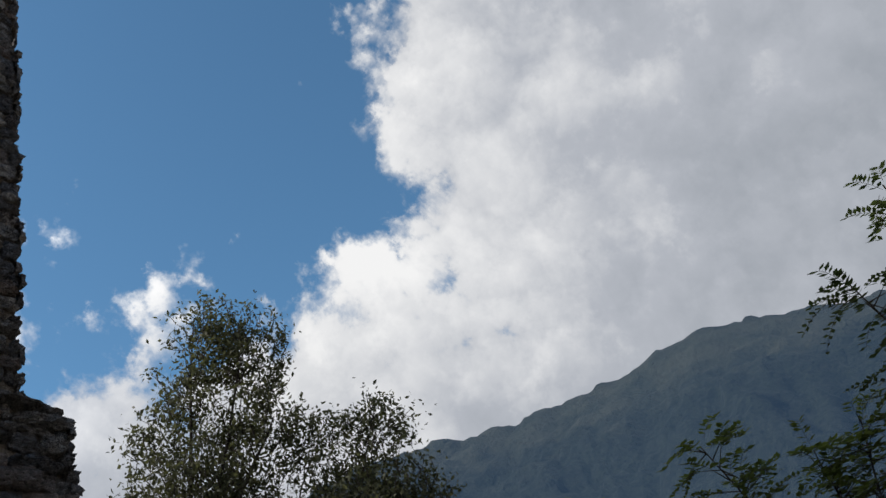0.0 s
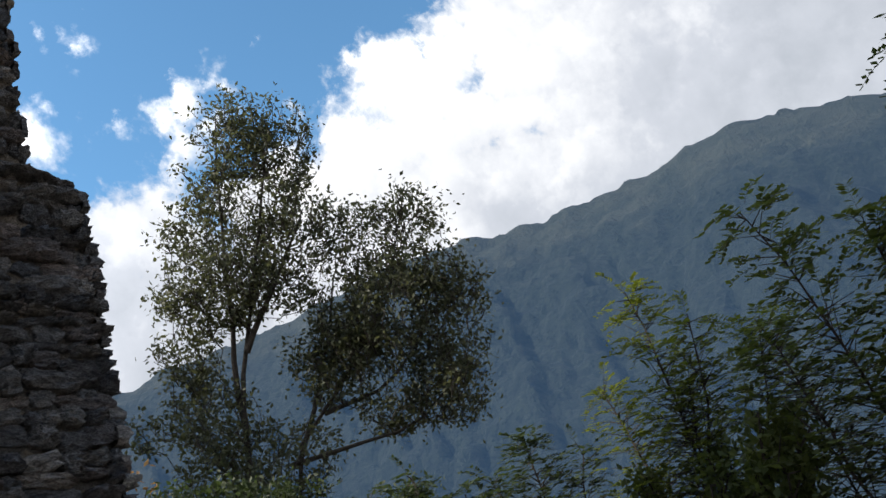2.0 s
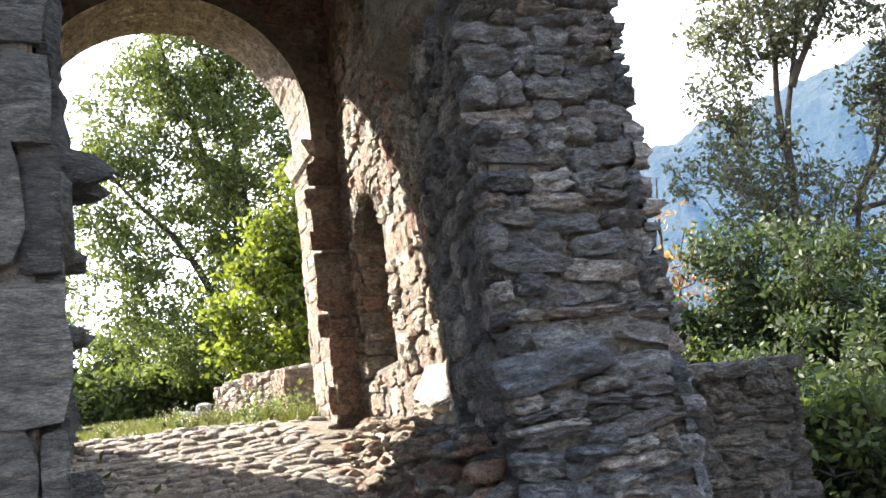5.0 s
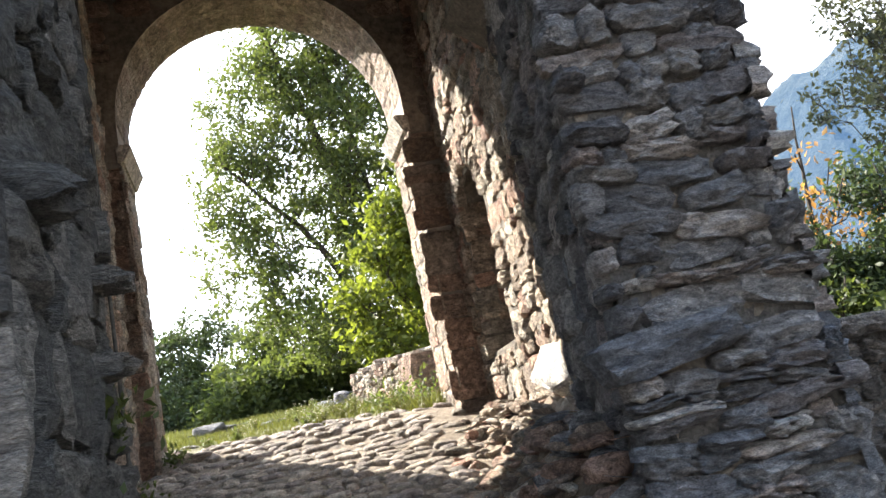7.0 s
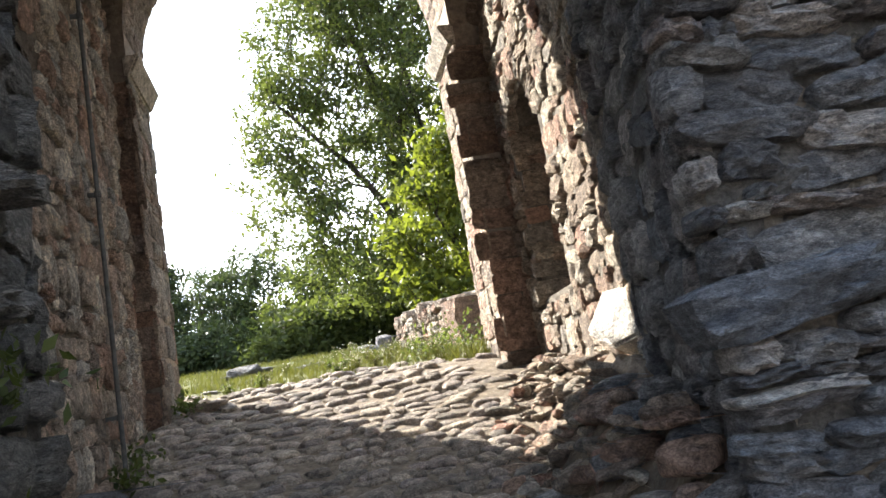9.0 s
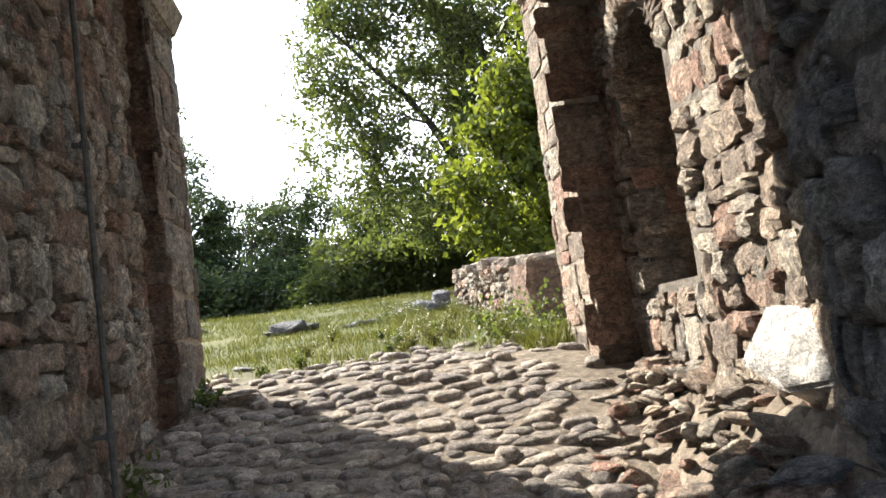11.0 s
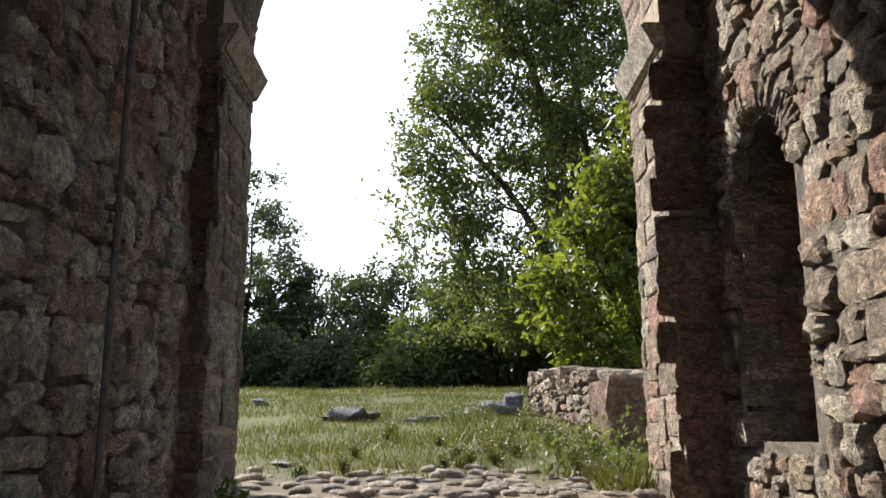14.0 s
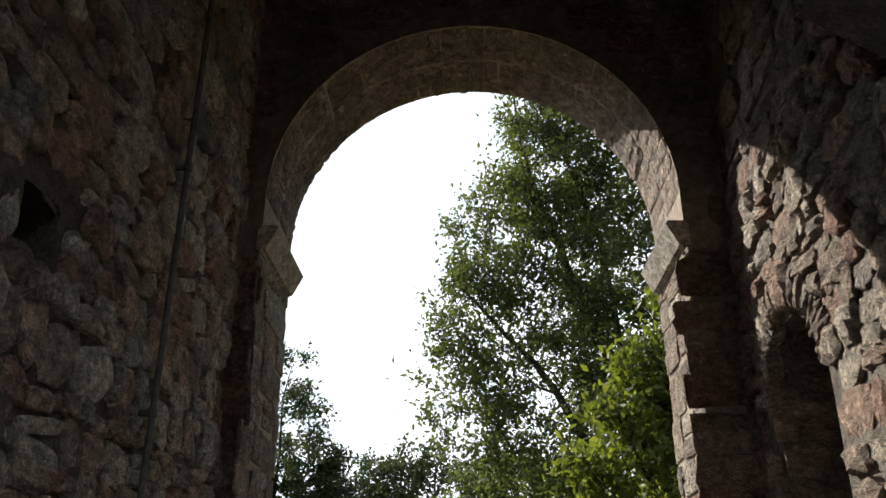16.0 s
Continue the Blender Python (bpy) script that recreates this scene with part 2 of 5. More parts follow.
m_cobble_j = stone_material("cobble_joined", [(0.0, (0.15, 0.135, 0.12)), (0.4, (0.26, 0.225, 0.19)), (0.7, (0.20, 0.175, 0.165)), (1.0, (0.36, 0.315, 0.26))], stain_amount=0.3, layered=0.0, bump=0.25, island=True)
m_white = stone_material("pale_stone", [(0.0, (0.58, 0.56, 0.53)), (1.0, (0.62, 0.60, 0.56))], stain=(0.3, 0.28, 0.25), stain_amount=0.5, bump=0.35, layered=0.3)
m_impost = stone_material("impost_stone", [(0.0, (0.28, 0.25, 0.22)), (1.0, (0.34, 0.31, 0.275))], stain_amount=0.3, bump=0.2, layered=0.2)
m_mortar = noise_material("old_mortar", [(0.3, (0.13, 0.115, 0.10)), (0.7, (0.30, 0.265, 0.225))], scale=12.0, scale2=60.0, bump=1.0, dist=0.08)
m_mortar_lime = noise_material("lime_mortar", [(0.3, (0.08, 0.068, 0.055)), (0.7, (0.26, 0.22, 0.18))], scale=10.0, scale2=55.0, bump=1.0, dist=0.08)
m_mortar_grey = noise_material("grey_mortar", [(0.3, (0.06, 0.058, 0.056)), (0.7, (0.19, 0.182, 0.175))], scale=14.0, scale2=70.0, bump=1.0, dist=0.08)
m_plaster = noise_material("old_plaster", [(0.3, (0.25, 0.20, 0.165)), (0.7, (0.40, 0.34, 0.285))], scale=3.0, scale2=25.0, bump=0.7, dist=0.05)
# dark render: stain together with the shade of the sunless inside
m_shade_render = noise_material("shade_dark_render", [(0.3, (0.09, 0.08, 0.07)), (0.7, (0.20, 0.165, 0.135))], scale=2.5, scale2=20.0, bump=0.6)
m_bark = noise_material("bark", [(0.3, (0.022, 0.019, 0.016)), (0.7, (0.065, 0.055, 0.046))], scale=9.0, bump=0.8)
m_metal = noise_material("weathered_metal", [(0.3, (0.06, 0.06, 0.058)), (0.7, (0.13, 0.13, 0.125))], scale=20.0, rough=0.7, bump=0.1)
m_leaf_olive = leaf_material("leaf_olive", (0.019, 0.023, 0.014), (0.08, 0.086, 0.05), (0.14, 0.15, 0.06), 0.36)
m_leaf_green = leaf_material("leaf_green", (0.024, 0.037, 0.014), (0.078, 0.098, 0.032), (0.15, 0.19, 0.035), 0.42)
m_leaf_bright = leaf_material("leaf_bright", (0.026, 0.042, 0.009), (0.115, 0.135, 0.025), (0.22, 0.265, 0.026), 0.44)
m_leaf_dark = leaf_material("leaf_dark", (0.016, 0.027, 0.013), (0.058, 0.075, 0.030), (0.08, 0.115, 0.03), 0.33)
m_leaf_rust = leaf_material("leaf_rust", (0.16, 0.08, 0.03), (0.28, 0.17, 0.06), (0.45, 0.24, 0.06), 0.5)
m_grass = leaf_material("grass_blade", (0.045, 0.062, 0.012), (0.155, 0.145, 0.042), (0.13, 0.14, 0.024), 0.33)


def ground_material():
    m, nt, b, out = material("ground_soil_and_grass")
    L = nt.links.new
    geo = nt.nodes.new("ShaderNodeNewGeometry")
    sep = nt.nodes.new("ShaderNodeSeparateXYZ")
    L(geo.outputs["Position"], sep.inputs[0])
    a = add(nt, "ShaderNodeTexNoise", Scale=0.7, Detail=9.0, Roughness=0.65)
    f = add(nt, "ShaderNodeTexNoise", Scale=22.0, Detail=9.0, Roughness=0.72)
    for n in (a, f):
        L(geo.outputs["Position"], n.inputs["Vector"])
    grass = ramp_of(nt, a.outputs["Fac"], [(0.34, (0.115, 0.088, 0.05)), (0.45, (0.05, 0.062, 0.016)), (0.65, (0.09, 0.09, 0.028))])
    soil = ramp_of(nt, f.outputs["Fac"], [(0.3, (0.11, 0.09, 0.07)), (0.7, (0.26, 0.215, 0.17))])
    r = nt.nodes.new("ShaderNodeMath")
    r.operation = "MULTIPLY_ADD"
    L(a.outputs["Fac"], r.inputs[0])
    r.inputs[1].default_value = 2.0
    L(sep.outputs["Y"], r.inputs[2])
    k = nt.nodes.new("ShaderNodeMapRange")
    L(r.outputs[0], k.inputs["Value"])
    k.inputs["From Min"].default_value, k.inputs["From Max"].default_value = 9.3, 10.4
    col = mixc(nt, k.outputs["Result"], soil, grass)
    g = ramp_of(nt, f.outputs["Fac"], [(0.3, (0.6, 0.6, 0.6)), (0.7, (1.3, 1.28, 1.2))])
    L(mixc(nt, 0.7, col, g, "MULTIPLY"), b.inputs["Base Color"])
    b.inputs["Roughness"].default_value = 1.0
    bp = add(nt, "ShaderNodeBump", Strength=0.6, Distance=0.04)
    L(f.outputs["Fac"], bp.inputs["Height"])
    L(bp.outputs["Normal"], b.inputs["Normal"])
    return m


def mountain_material():
    """Far wooded slopes seen through air: dim blue-green with its own airlight."""
    m, nt, b, out = material("far_slopes")
    L = nt.links.new
    geo = nt.nodes.new("ShaderNodeNewGeometry")
    sep = nt.nodes.new("ShaderNodeSeparateXYZ")
    L(geo.outputs["Position"], sep.inputs[0])
    a = add(nt, "ShaderNodeTexNoise", Scale=0.012, Detail=10.0, Roughness=0.68)
    f = add(nt, "ShaderNodeTexNoise", Scale=0.10, Detail=6.0, Roughness=0.7)
    for n in (a, f):
        L(geo.outputs["Position"], n.inputs["Vector"])
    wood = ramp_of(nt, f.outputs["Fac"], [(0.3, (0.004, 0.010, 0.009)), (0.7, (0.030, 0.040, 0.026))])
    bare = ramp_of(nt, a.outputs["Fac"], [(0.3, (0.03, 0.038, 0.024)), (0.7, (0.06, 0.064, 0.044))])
    hh = nt.nodes.new("ShaderNodeMath")
    hh.operation = "MULTIPLY_ADD"
    L(a.outputs["Fac"], hh.inputs[0])
    hh.inputs[1].default_value = 420.0
    L(sep.outputs["Z"], hh.inputs[2])
    k = nt.nodes.new("ShaderNodeMapRange")
    L(hh.outputs[0], k.inputs["Value"])
    k.inputs["From Min"].default_value, k.inputs["From Max"].default_value = 610.0, 720.0
    L(mixc(nt, k.outputs["Result"], wood, bare), b.inputs["Base Color"])
    b.inputs["Roughness"].default_value = 1.0
    # faint blue glow on the slopes, painted in for distance haze
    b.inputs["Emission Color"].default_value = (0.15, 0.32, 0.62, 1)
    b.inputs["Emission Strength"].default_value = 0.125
    bp = add(nt, "ShaderNodeBump", Strength=1.0, Distance=22.0)
    L(f.outputs["Fac"], bp.inputs["Height"])
    L(bp.outputs["Normal"], b.inputs["Normal"])
    return m


m_ground = ground_material()
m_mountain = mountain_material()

# ---- mesh helpers ----
rng = np.random.default_rng(7)


def mesh_of(name, verts, faces, mat, smooth=False):
    me = bpy.data.meshes.new(name)
    me.from_pydata([tuple(v) for v in verts], [], [tuple(f) for f in faces])
    me.materials.append(mat)
    if smooth:
        me.polygons.foreach_set("use_smooth", [True] * len(me.polygons))
    me.update()
    return me


def part(name, me, parent, label="", m=None):
    ob = new(name, me)
    ob.parent = parent
    if m is not None:
        ob.matrix_basis = m
    if label:
        ob["label"] = label
    return ob


def bm_mesh(name, bm, mat):
    bmesh.ops.recalc_face_normals(bm, faces=bm.faces)
    me = bpy.data.meshes.new(name)
    bm.to_mesh(me)
    bm.free()
    me.materials.append(mat)
    return me


def fbm(p, octaves=4):
    return noise.fractal(p, 1.0, 2.0, octaves)


# stone shapes: a skewed outline with broken corners and a rough, layered face; x width, z height, -y outwards
def stone_shape(r, skew, chop, edge, relief, layers, nx=6, nz=5):
    q = np.array([(-0.5, -0.5), (0.5, -0.5), (0.5, 0.5), (-0.5, 0.5)]) + r.uniform(-skew, skew, (4, 2)) * (0.6, 1.0)
    tilt, phase = r.uniform(-0.22, 0.22, 2), r.uniform(0, 1)
    V, F, ids = [], [], {}
    for k in range(nz):
        for i in range(nx):
            a, b = i / (nx - 1), k / (nz - 1)
            rim_x, rim_z = i in (0, nx - 1), k in (0, nz - 1)
            if not rim_x:
                a += r.uniform(-0.3, 0.3) / (nx - 1)
            if not rim_z:
                b += r.uniform(-0.3, 0.3) / (nz - 1)
            x, z = (1 - a) * (1 - b) * q[0] + a * (1 - b) * q[1] + a * b * q[2] + (1 - a) * b * q[3]
            d = 0.84 + tilt[0] * x + tilt[1] * z + r.uniform(-relief, relief)
            d -= layers * (((b + 0.15 * math.sin(5 * a + 6 * phase)) * 2.3 + phase) % 1.0 > 0.55)
            if rim_x or rim_z:
                x, z = x * (1 - r.uniform(0, edge)), z * (1 - r.uniform(0, edge))
                d -= r.uniform(0.05, 0.42)
            if rim_x and rim_z:
                c = 1 - r.uniform(0.3, 1.0) * chop
                x, z, d = x * c, z * c, d - 0.12
            ids[i, k] = len(V)
            V.append((x, -d, z))
    for k in range(nz - 1):
        for i in range(nx - 1):
            F.append((ids[i, k], ids[i + 1, k], ids[i + 1, k + 1], ids[i, k + 1]))
    rim = [(i, 0) for i in range(nx - 1)] + [(nx - 1, k) for k in range(nz - 1)] + [(i, nz - 1) for i in range(nx - 1, 0, -1)] + [(0, k) for k in range(nz - 1, 0, -1)]
    n0 = len(V)
    V += [(V[ids[p]][0], 0.35, V[ids[p]][2]) for p in rim]
    for a in range(len(rim)):
        b = (a + 1) % len(rim)
        F.append((ids[rim[a]], n0 + a, n0 + b, ids[rim[b]]))
    return np.array(V), F


def cobble_shape(r, n=9):
    ang = np.arange(n) * 2 * math.pi / n + r.uniform(-0.15, 0.15, n)
    rad = r.uniform(0.37, 0.55, n)
    x, y = rad * np.cos(ang), rad * np.sin(ang)
    V, F = [], []
    for k, h in ((1.0, -0.5), (1.03, 0.2), (0.90, 0.74), (0.55, 0.97)):
        V += [(x[i] * k, y[i] * k, h + r.uniform(-0.09, 0.09)) for i in range(n)]
    V.append((0, 0, 1.0))
    for k in range(3):
        for i in range(n):
            j = (i + 1) % n
            F.append((k * n + i, k * n + j, (k + 1) * n + j, (k + 1) * n + i))
    for i in range(n):
        F.append((3 * n + i, 3 * n + (i + 1) % n, 4 * n))
    return np.array(V), F


_r = np.random.default_rng(3)
SLABS = [stone_shape(_r, 0.17, 0.22, 0.10, 0.13, 0.22, 7, 5) for _ in range(24)]
RUBBLE = [stone_shape(_r, 0.16, 0.30, 0.12, 0.12, 0.10) for _ in range(20)]
BLOCKS = [stone_shape(_r, 0.05, 0.10, 0.06, 0.10, 0.08) for _ in range(14)]
COBBLES = [cobble_shape(_r) for _ in range(14)]
LIBRARY = {}


def library(key, shapes, mat, smooth=False):
    k = (key, mat.name)
    if k not in LIBRARY:
        LIBRARY[k] = [mesh_of(key, v, f, mat, smooth) for v, f in shapes]
    return LIBRARY[k]


def place_stones(parent, name, shapes, mats, places, limit=300, rest="masonry", smooth=False):
    """places: (shape index, matrix). The first become parts, the others one joined part."""
    lib = library(name, shapes, mats[0], smooth)
    for k, m in places[:limit]:
        part(name, lib[k % len(lib)], parent, m=m)
    if len(places) > limit:
        V, F, base = [], [], 0
        for k, m in places[limit:]:
            v, f = shapes[k % len(shapes)]
            M = np.array(m)
            V.append(v @ M[:3, :3].T + M[:3, 3])
            F += [tuple(base + i for i in q) for q in f]
            base += len(v)
        ob = part(rest, mesh_of(rest, np.vstack(V), F, mats[1], smooth), parent)
        ob["kind"] = "stuff"


def frame_matrix(p, u, n, up, size):
    """x along u, -y along n, z along up."""
    m = Matrix((u, -n, up)).transposed().to_4x4()
    m.translation = p
    return m @ Matrix.Diagonal((*size, 1))


def courses(surface, u0, u1, v0, v1, h, w, depth, seed, skip=None, jitter=0.02, tilt=3.0, cover=0.96):
    """Lay stones in rough courses on surface(u, v) -> (point, along, normal). u0 and u1 may be functions of v."""
    r = np.random.default_rng(seed)
    out, v = [], v0
    while v < v1:
        hh = min(r.uniform(*h), v1 - v + 0.03)
        a = u0(v) if callable(u0) else u0
        b = u1(v) if callable(u1) else u1
        u = a + r.uniform(-0.4, 0) * w[0]
        while u < b - 0.02:
            ww = r.uniform(*w) * (1.0 if r.random() > 0.2 else 0.55)
            if u + ww > b + 0.03:
                ww = max(0.05, b - u + r.uniform(-0.03, 0.03))
            cu, cv = u + ww / 2, v + hh / 2 + r.uniform(-jitter, jitter)
            if not (skip and skip(cu, cv, ww, hh)):
                split = 2 if (r.random() < 0.22 and hh > 0.11 and ww > 0.12) else 1
                for s in range(split):
                    p, al, n = surface(cu, cv + (s - (split - 1) / 2) * hh / split)
                    d = r.uniform(*depth)
                    q = Matrix.Rotation(radians(r.uniform(-tilt, tilt)), 3, n)
                    up = n.cross(al) if n.cross(al).z > 0 else al.cross(n)
                    r.random()
                    m = frame_matrix(p, q @ al, n, q @ up, (ww * cover, d, hh / split * cover * r.uniform(0.85, 1.14)))
                    out.append((int(r.integers(100)), m))
            u += ww
        v += hh
    return out


# ---- ground ----


def ground_height(x, y):
    ramp = 0.285 * (min(max(y, 0.6), 8.2) - 1.2)
    ramp = max(ramp, -0.1)
    beyond = 0.085 * min(max(y - 8.2, 0), 12) - 0.012 * max(y - 20.2, 0)
    z = ramp + beyond
    side = max(x - 4.6, 0.0)
    fade = min(side / 1.5, 1.0)
    low = 0.14 * (y - 1.2) if y > 1.2 else 0.0
    if y < 9:
        z = z * (1 - fade * 0.35) + low * fade * 0.35
    z -= 0.5 * min(max((x - 4.2) / 0.5, 0), 1) * min(max((7.6 - y) / 1.5, 0), 1) * min(max((y - 2.2) / 1.5, 0), 1)
    z -= 0.10 * max(x - 6.5, 0) * min(max((24 - y) / 10, 0), 1) if x < 60 else 5.35 * min(max((24 - y) / 10, 0), 1)
    if x > 60 or y > 70 or x < -60 or y < -40:
        far = max(abs(x), abs(y)) - 40
        z = max(z, 0) * 0 + (-0.05 * min(far, 700) if (x > 30 or y > 60) else z)
    return z + 0.03 * fbm(Vector((x * 0.8, y * 0.8, 0.3)), 3) if abs(x) < 60 and abs(y) < 60 else z


def axis_steps(dense_a, dense_b, step, far):
    a = list(np.arange(dense_a, dense_b + 1e-6, step))
    k, d = dense_b, step
    while k < far:
        d *= 1.35
        k += d
        a.append(k)
    k, d = dense_a, step
    while k > -far:
        d *= 1.35
        k -= d
        a.insert(0, k)
    return a


def build_ground():
    xs, ys = axis_steps(-4, 9, 0.2, 4200), axis_steps(-1, 21, 0.2, 4200)
    V = [(x, y, ground_height(x, y)) for y in ys for x in xs]
    n = len(xs)
    F = [(j * n + i, j * n + i + 1, (j + 1) * n + i + 1, (j + 1) * n + i) for j in range(len(ys) - 1) for i in range(n - 1)]
    ob = new("ground", mesh_of("ground", V, F, m_ground, True))
    tagged(ob, "sloping bare earth path rising to a dry grass meadow", "ground", kind="structure")
    return ob


ground = build_ground()
RIDGE = [(-60, 9), (-35, 13), (-15, 17), (-3.4, 19.9), (0.6, 21.3), (3.7, 22.1), (6.1, 22.1), (10.2, 21.5), (17.5, 21.4), (21.4, 21.3), (24.5, 21.9), (31, 21.5), (40, 19.6), (48.7, 18.0), (51.4, 17.4), (58, 14.5), (70, 9), (95, 6), (125, 4.5), (150, 4)]


def mountain_point(a, r):
    """The far slope at an azimuth (degrees) and a distance."""
    top = 1500 * math.tan(radians(float(np.interp(a, [q for q, _ in RIDGE], [e for _, e in RIDGE]))))
    s = (r - 420) / 1080
    p = Vector((r * math.cos(radians(a)), r * math.sin(radians(a)), 0))
    gully = abs(fbm(Vector((a * 0.16, r * 0.0016, 4)), 5)) * -34 + abs(fbm(Vector((a * 0.55, r * 0.004, 9)), 4)) * -14
    rough = fbm(p * 0.006, 6) * 22 + gully
    shape = (s ** 1.15) if s < 1 else 1 - (s - 1) * 2.2
    env = math.sin(min(s, 1) * math.pi) + (0.10 if s > 0.5 else 0)
    crag = fbm(p * 0.022, 5) * 11 + fbm(p * 0.06, 3) * 5 if s > 0.2 else 0
    return (p.x, p.y, -50 + (top + 50) * shape + rough * env + crag)


def build_mountain():
    az = np.arange(-60, 150.01, 0.4)
    rr = np.linspace(420, 1720, 72)
    n = len(rr)
    V = [mountain_point(float(a), float(r)) for a in az for r in rr]
    F = [(i * n + j + 1, (i + 1) * n + j + 1, (i + 1) * n + j, i * n + j) for i in range(len(az) - 1) for j in range(n - 1)]
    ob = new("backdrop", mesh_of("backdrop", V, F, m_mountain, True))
    tagged(ob, "hazy blue-green wooded mountain ridge across the valley", "mountain", kind="structure")


build_mountain()

# ---- masonry: the gate passage ----
CX, R_FAR, Z_SPRING = 2.505, 1.105, 4.50


def arch_wall(bm, x0, x1, y0, y1, zb, zt, near, far, steps=20):
    """A wall across the passage with an arched opening; near and far: centre x, half width, spring height."""
    def outline(c, r, zs):
        pts = [(c - r, zb)] + [(c - r * math.cos(math.pi * i / steps), zs + r * math.sin(math.pi * i / steps)) for i in range(steps + 1)] + [(c + r, zb)]
        return pts
    a, b = outline(*near), outline(*far)
    n = len(a)
    A = [bm.verts.new((p[0], y0, p[1])) for p in a]
    B = [bm.verts.new((p[0], y1, p[1])) for p in b]
    for i in range(n - 1):
        bm.faces.new((A[i], A[i + 1], B[i + 1], B[i]))
    for ring, y in ((A, y0), (B, y1)):
        tops = []
        for i, v in enumerate(ring):
            if i == 0:
                tops.append(bm.verts.new((x0, y, zb)))
            elif i == n - 1:
                tops.append(bm.verts.new((x1, y, zb)))
            else:
                k = (i - 1) / (n - 3)
                tops.append(bm.verts.new((x0 + (x1 - x0) * k, y, zt)))
        for i in range(n - 1):
            try:
                bm.faces.new((ring[i], ring[i + 1], tops[i + 1], tops[i]))
            except ValueError:
                pass
    return bm


def prism(bm, pts, z0, z1):
    """An upright solid over a plan outline; z0 and z1 may be functions of x, y."""
    lo = [bm.verts.new((x, y, z0)) for x, y in pts]
    hi = [bm.verts.new((x, y, z1)) for x, y in pts]
    n = len(pts)
    for i in range(n):
        j = (i + 1) % n
        bm.faces.new((lo[i], lo[j], hi[j], hi[i]))
    bm.faces.new(lo[::-1])
    bm.faces.new(hi)


def box(bm, x0, x1, y0, y1, z0, z1):
    prism(bm, [(x0, y0), (x1, y0), (x1, y1), (x0, y1)], z0, z1)


# plan of the inner faces, going in
RIGHT_PLAN = [(3.40, 4.30), (3.57, 5.20), (3.76, 6.02), (3.86, 7.82)]
LEFT_PLAN = [(1.675, 3.05), (1.60, 4.70), (1.31, 5.45), (1.27, 7.82)]


def plan_surface(plan, side):
    lens = [0.0]
    for (xa, ya), (xb, yb) in zip(plan, plan[1:]):
        lens.append(lens[-1] + math.hypot(xb - xa, yb - ya))

    def surface(u, v):
        u = min(max(u, 0), lens[-1] - 1e-4)
        for i in range(len(plan) - 1):
            if u <= lens[i + 1]:
                break
        k = (u - lens[i]) / (lens[i + 1] - lens[i])
        (xa, ya), (xb, yb) = plan[i], plan[i + 1]
        al = Vector((xb - xa, yb - ya, 0)).normalized()
        n = Vector((-al.y, al.x, 0)) if side > 0 else Vector((al.y, -al.x, 0))
        return Vector((xa + (xb - xa) * k, ya + (yb - ya) * k, v)), al, n
    return surface, lens


def flat_surface(p0, al, n):
    p0, al, n = Vector(p0), Vector(al), Vector(n)

    def surface(u, v):
        p = p0 + al * u
        return Vector((p.x, p.y, v)), al, n
    return surface


def mortar_sheet(parent, surface, u0, u1, v0, v1, mat, proud=0.012, rough=0.02, step=0.045, skip=None, seed=0.0):
    """Rough mortar between and partly over the stones: a knobbly skin."""
    nu, nv = int((u1 - u0) / step) + 2, int((v1 - v0) / step) + 2
    V, F = [], []
    for j in range(nv):
        for i in range(nu):
            u, v = u0 + (u1 - u0) * i / (nu - 1), v0 + (v1 - v0) * j / (nv - 1)
            p, al, n = surface(u, v)
            q = Vector((u * 5 + seed, v * 7, seed))
            V.append(p + n * (proud + rough * (fbm(q, 3) + 0.6 * fbm(q * 3.7, 2))) + al * 0.01 * fbm(q * 2, 2))
    for j in range(nv - 1):
        for i in range(nu - 1):
            u, v = u0 + (u1 - u0) * (i + 0.5) / (nu - 1), v0 + (v1 - v0) * (j + 0.5) / (nv - 1)
            if not (skip and skip(u, v, 0, 0)):
                F.append((j * nu + i, j * nu + i + 1, (j + 1) * nu + i + 1, (j + 1) * nu + i))
    part("mortar", mesh_of("mortar", V, F, mat, True), parent, "rough crumbling lime mortar")


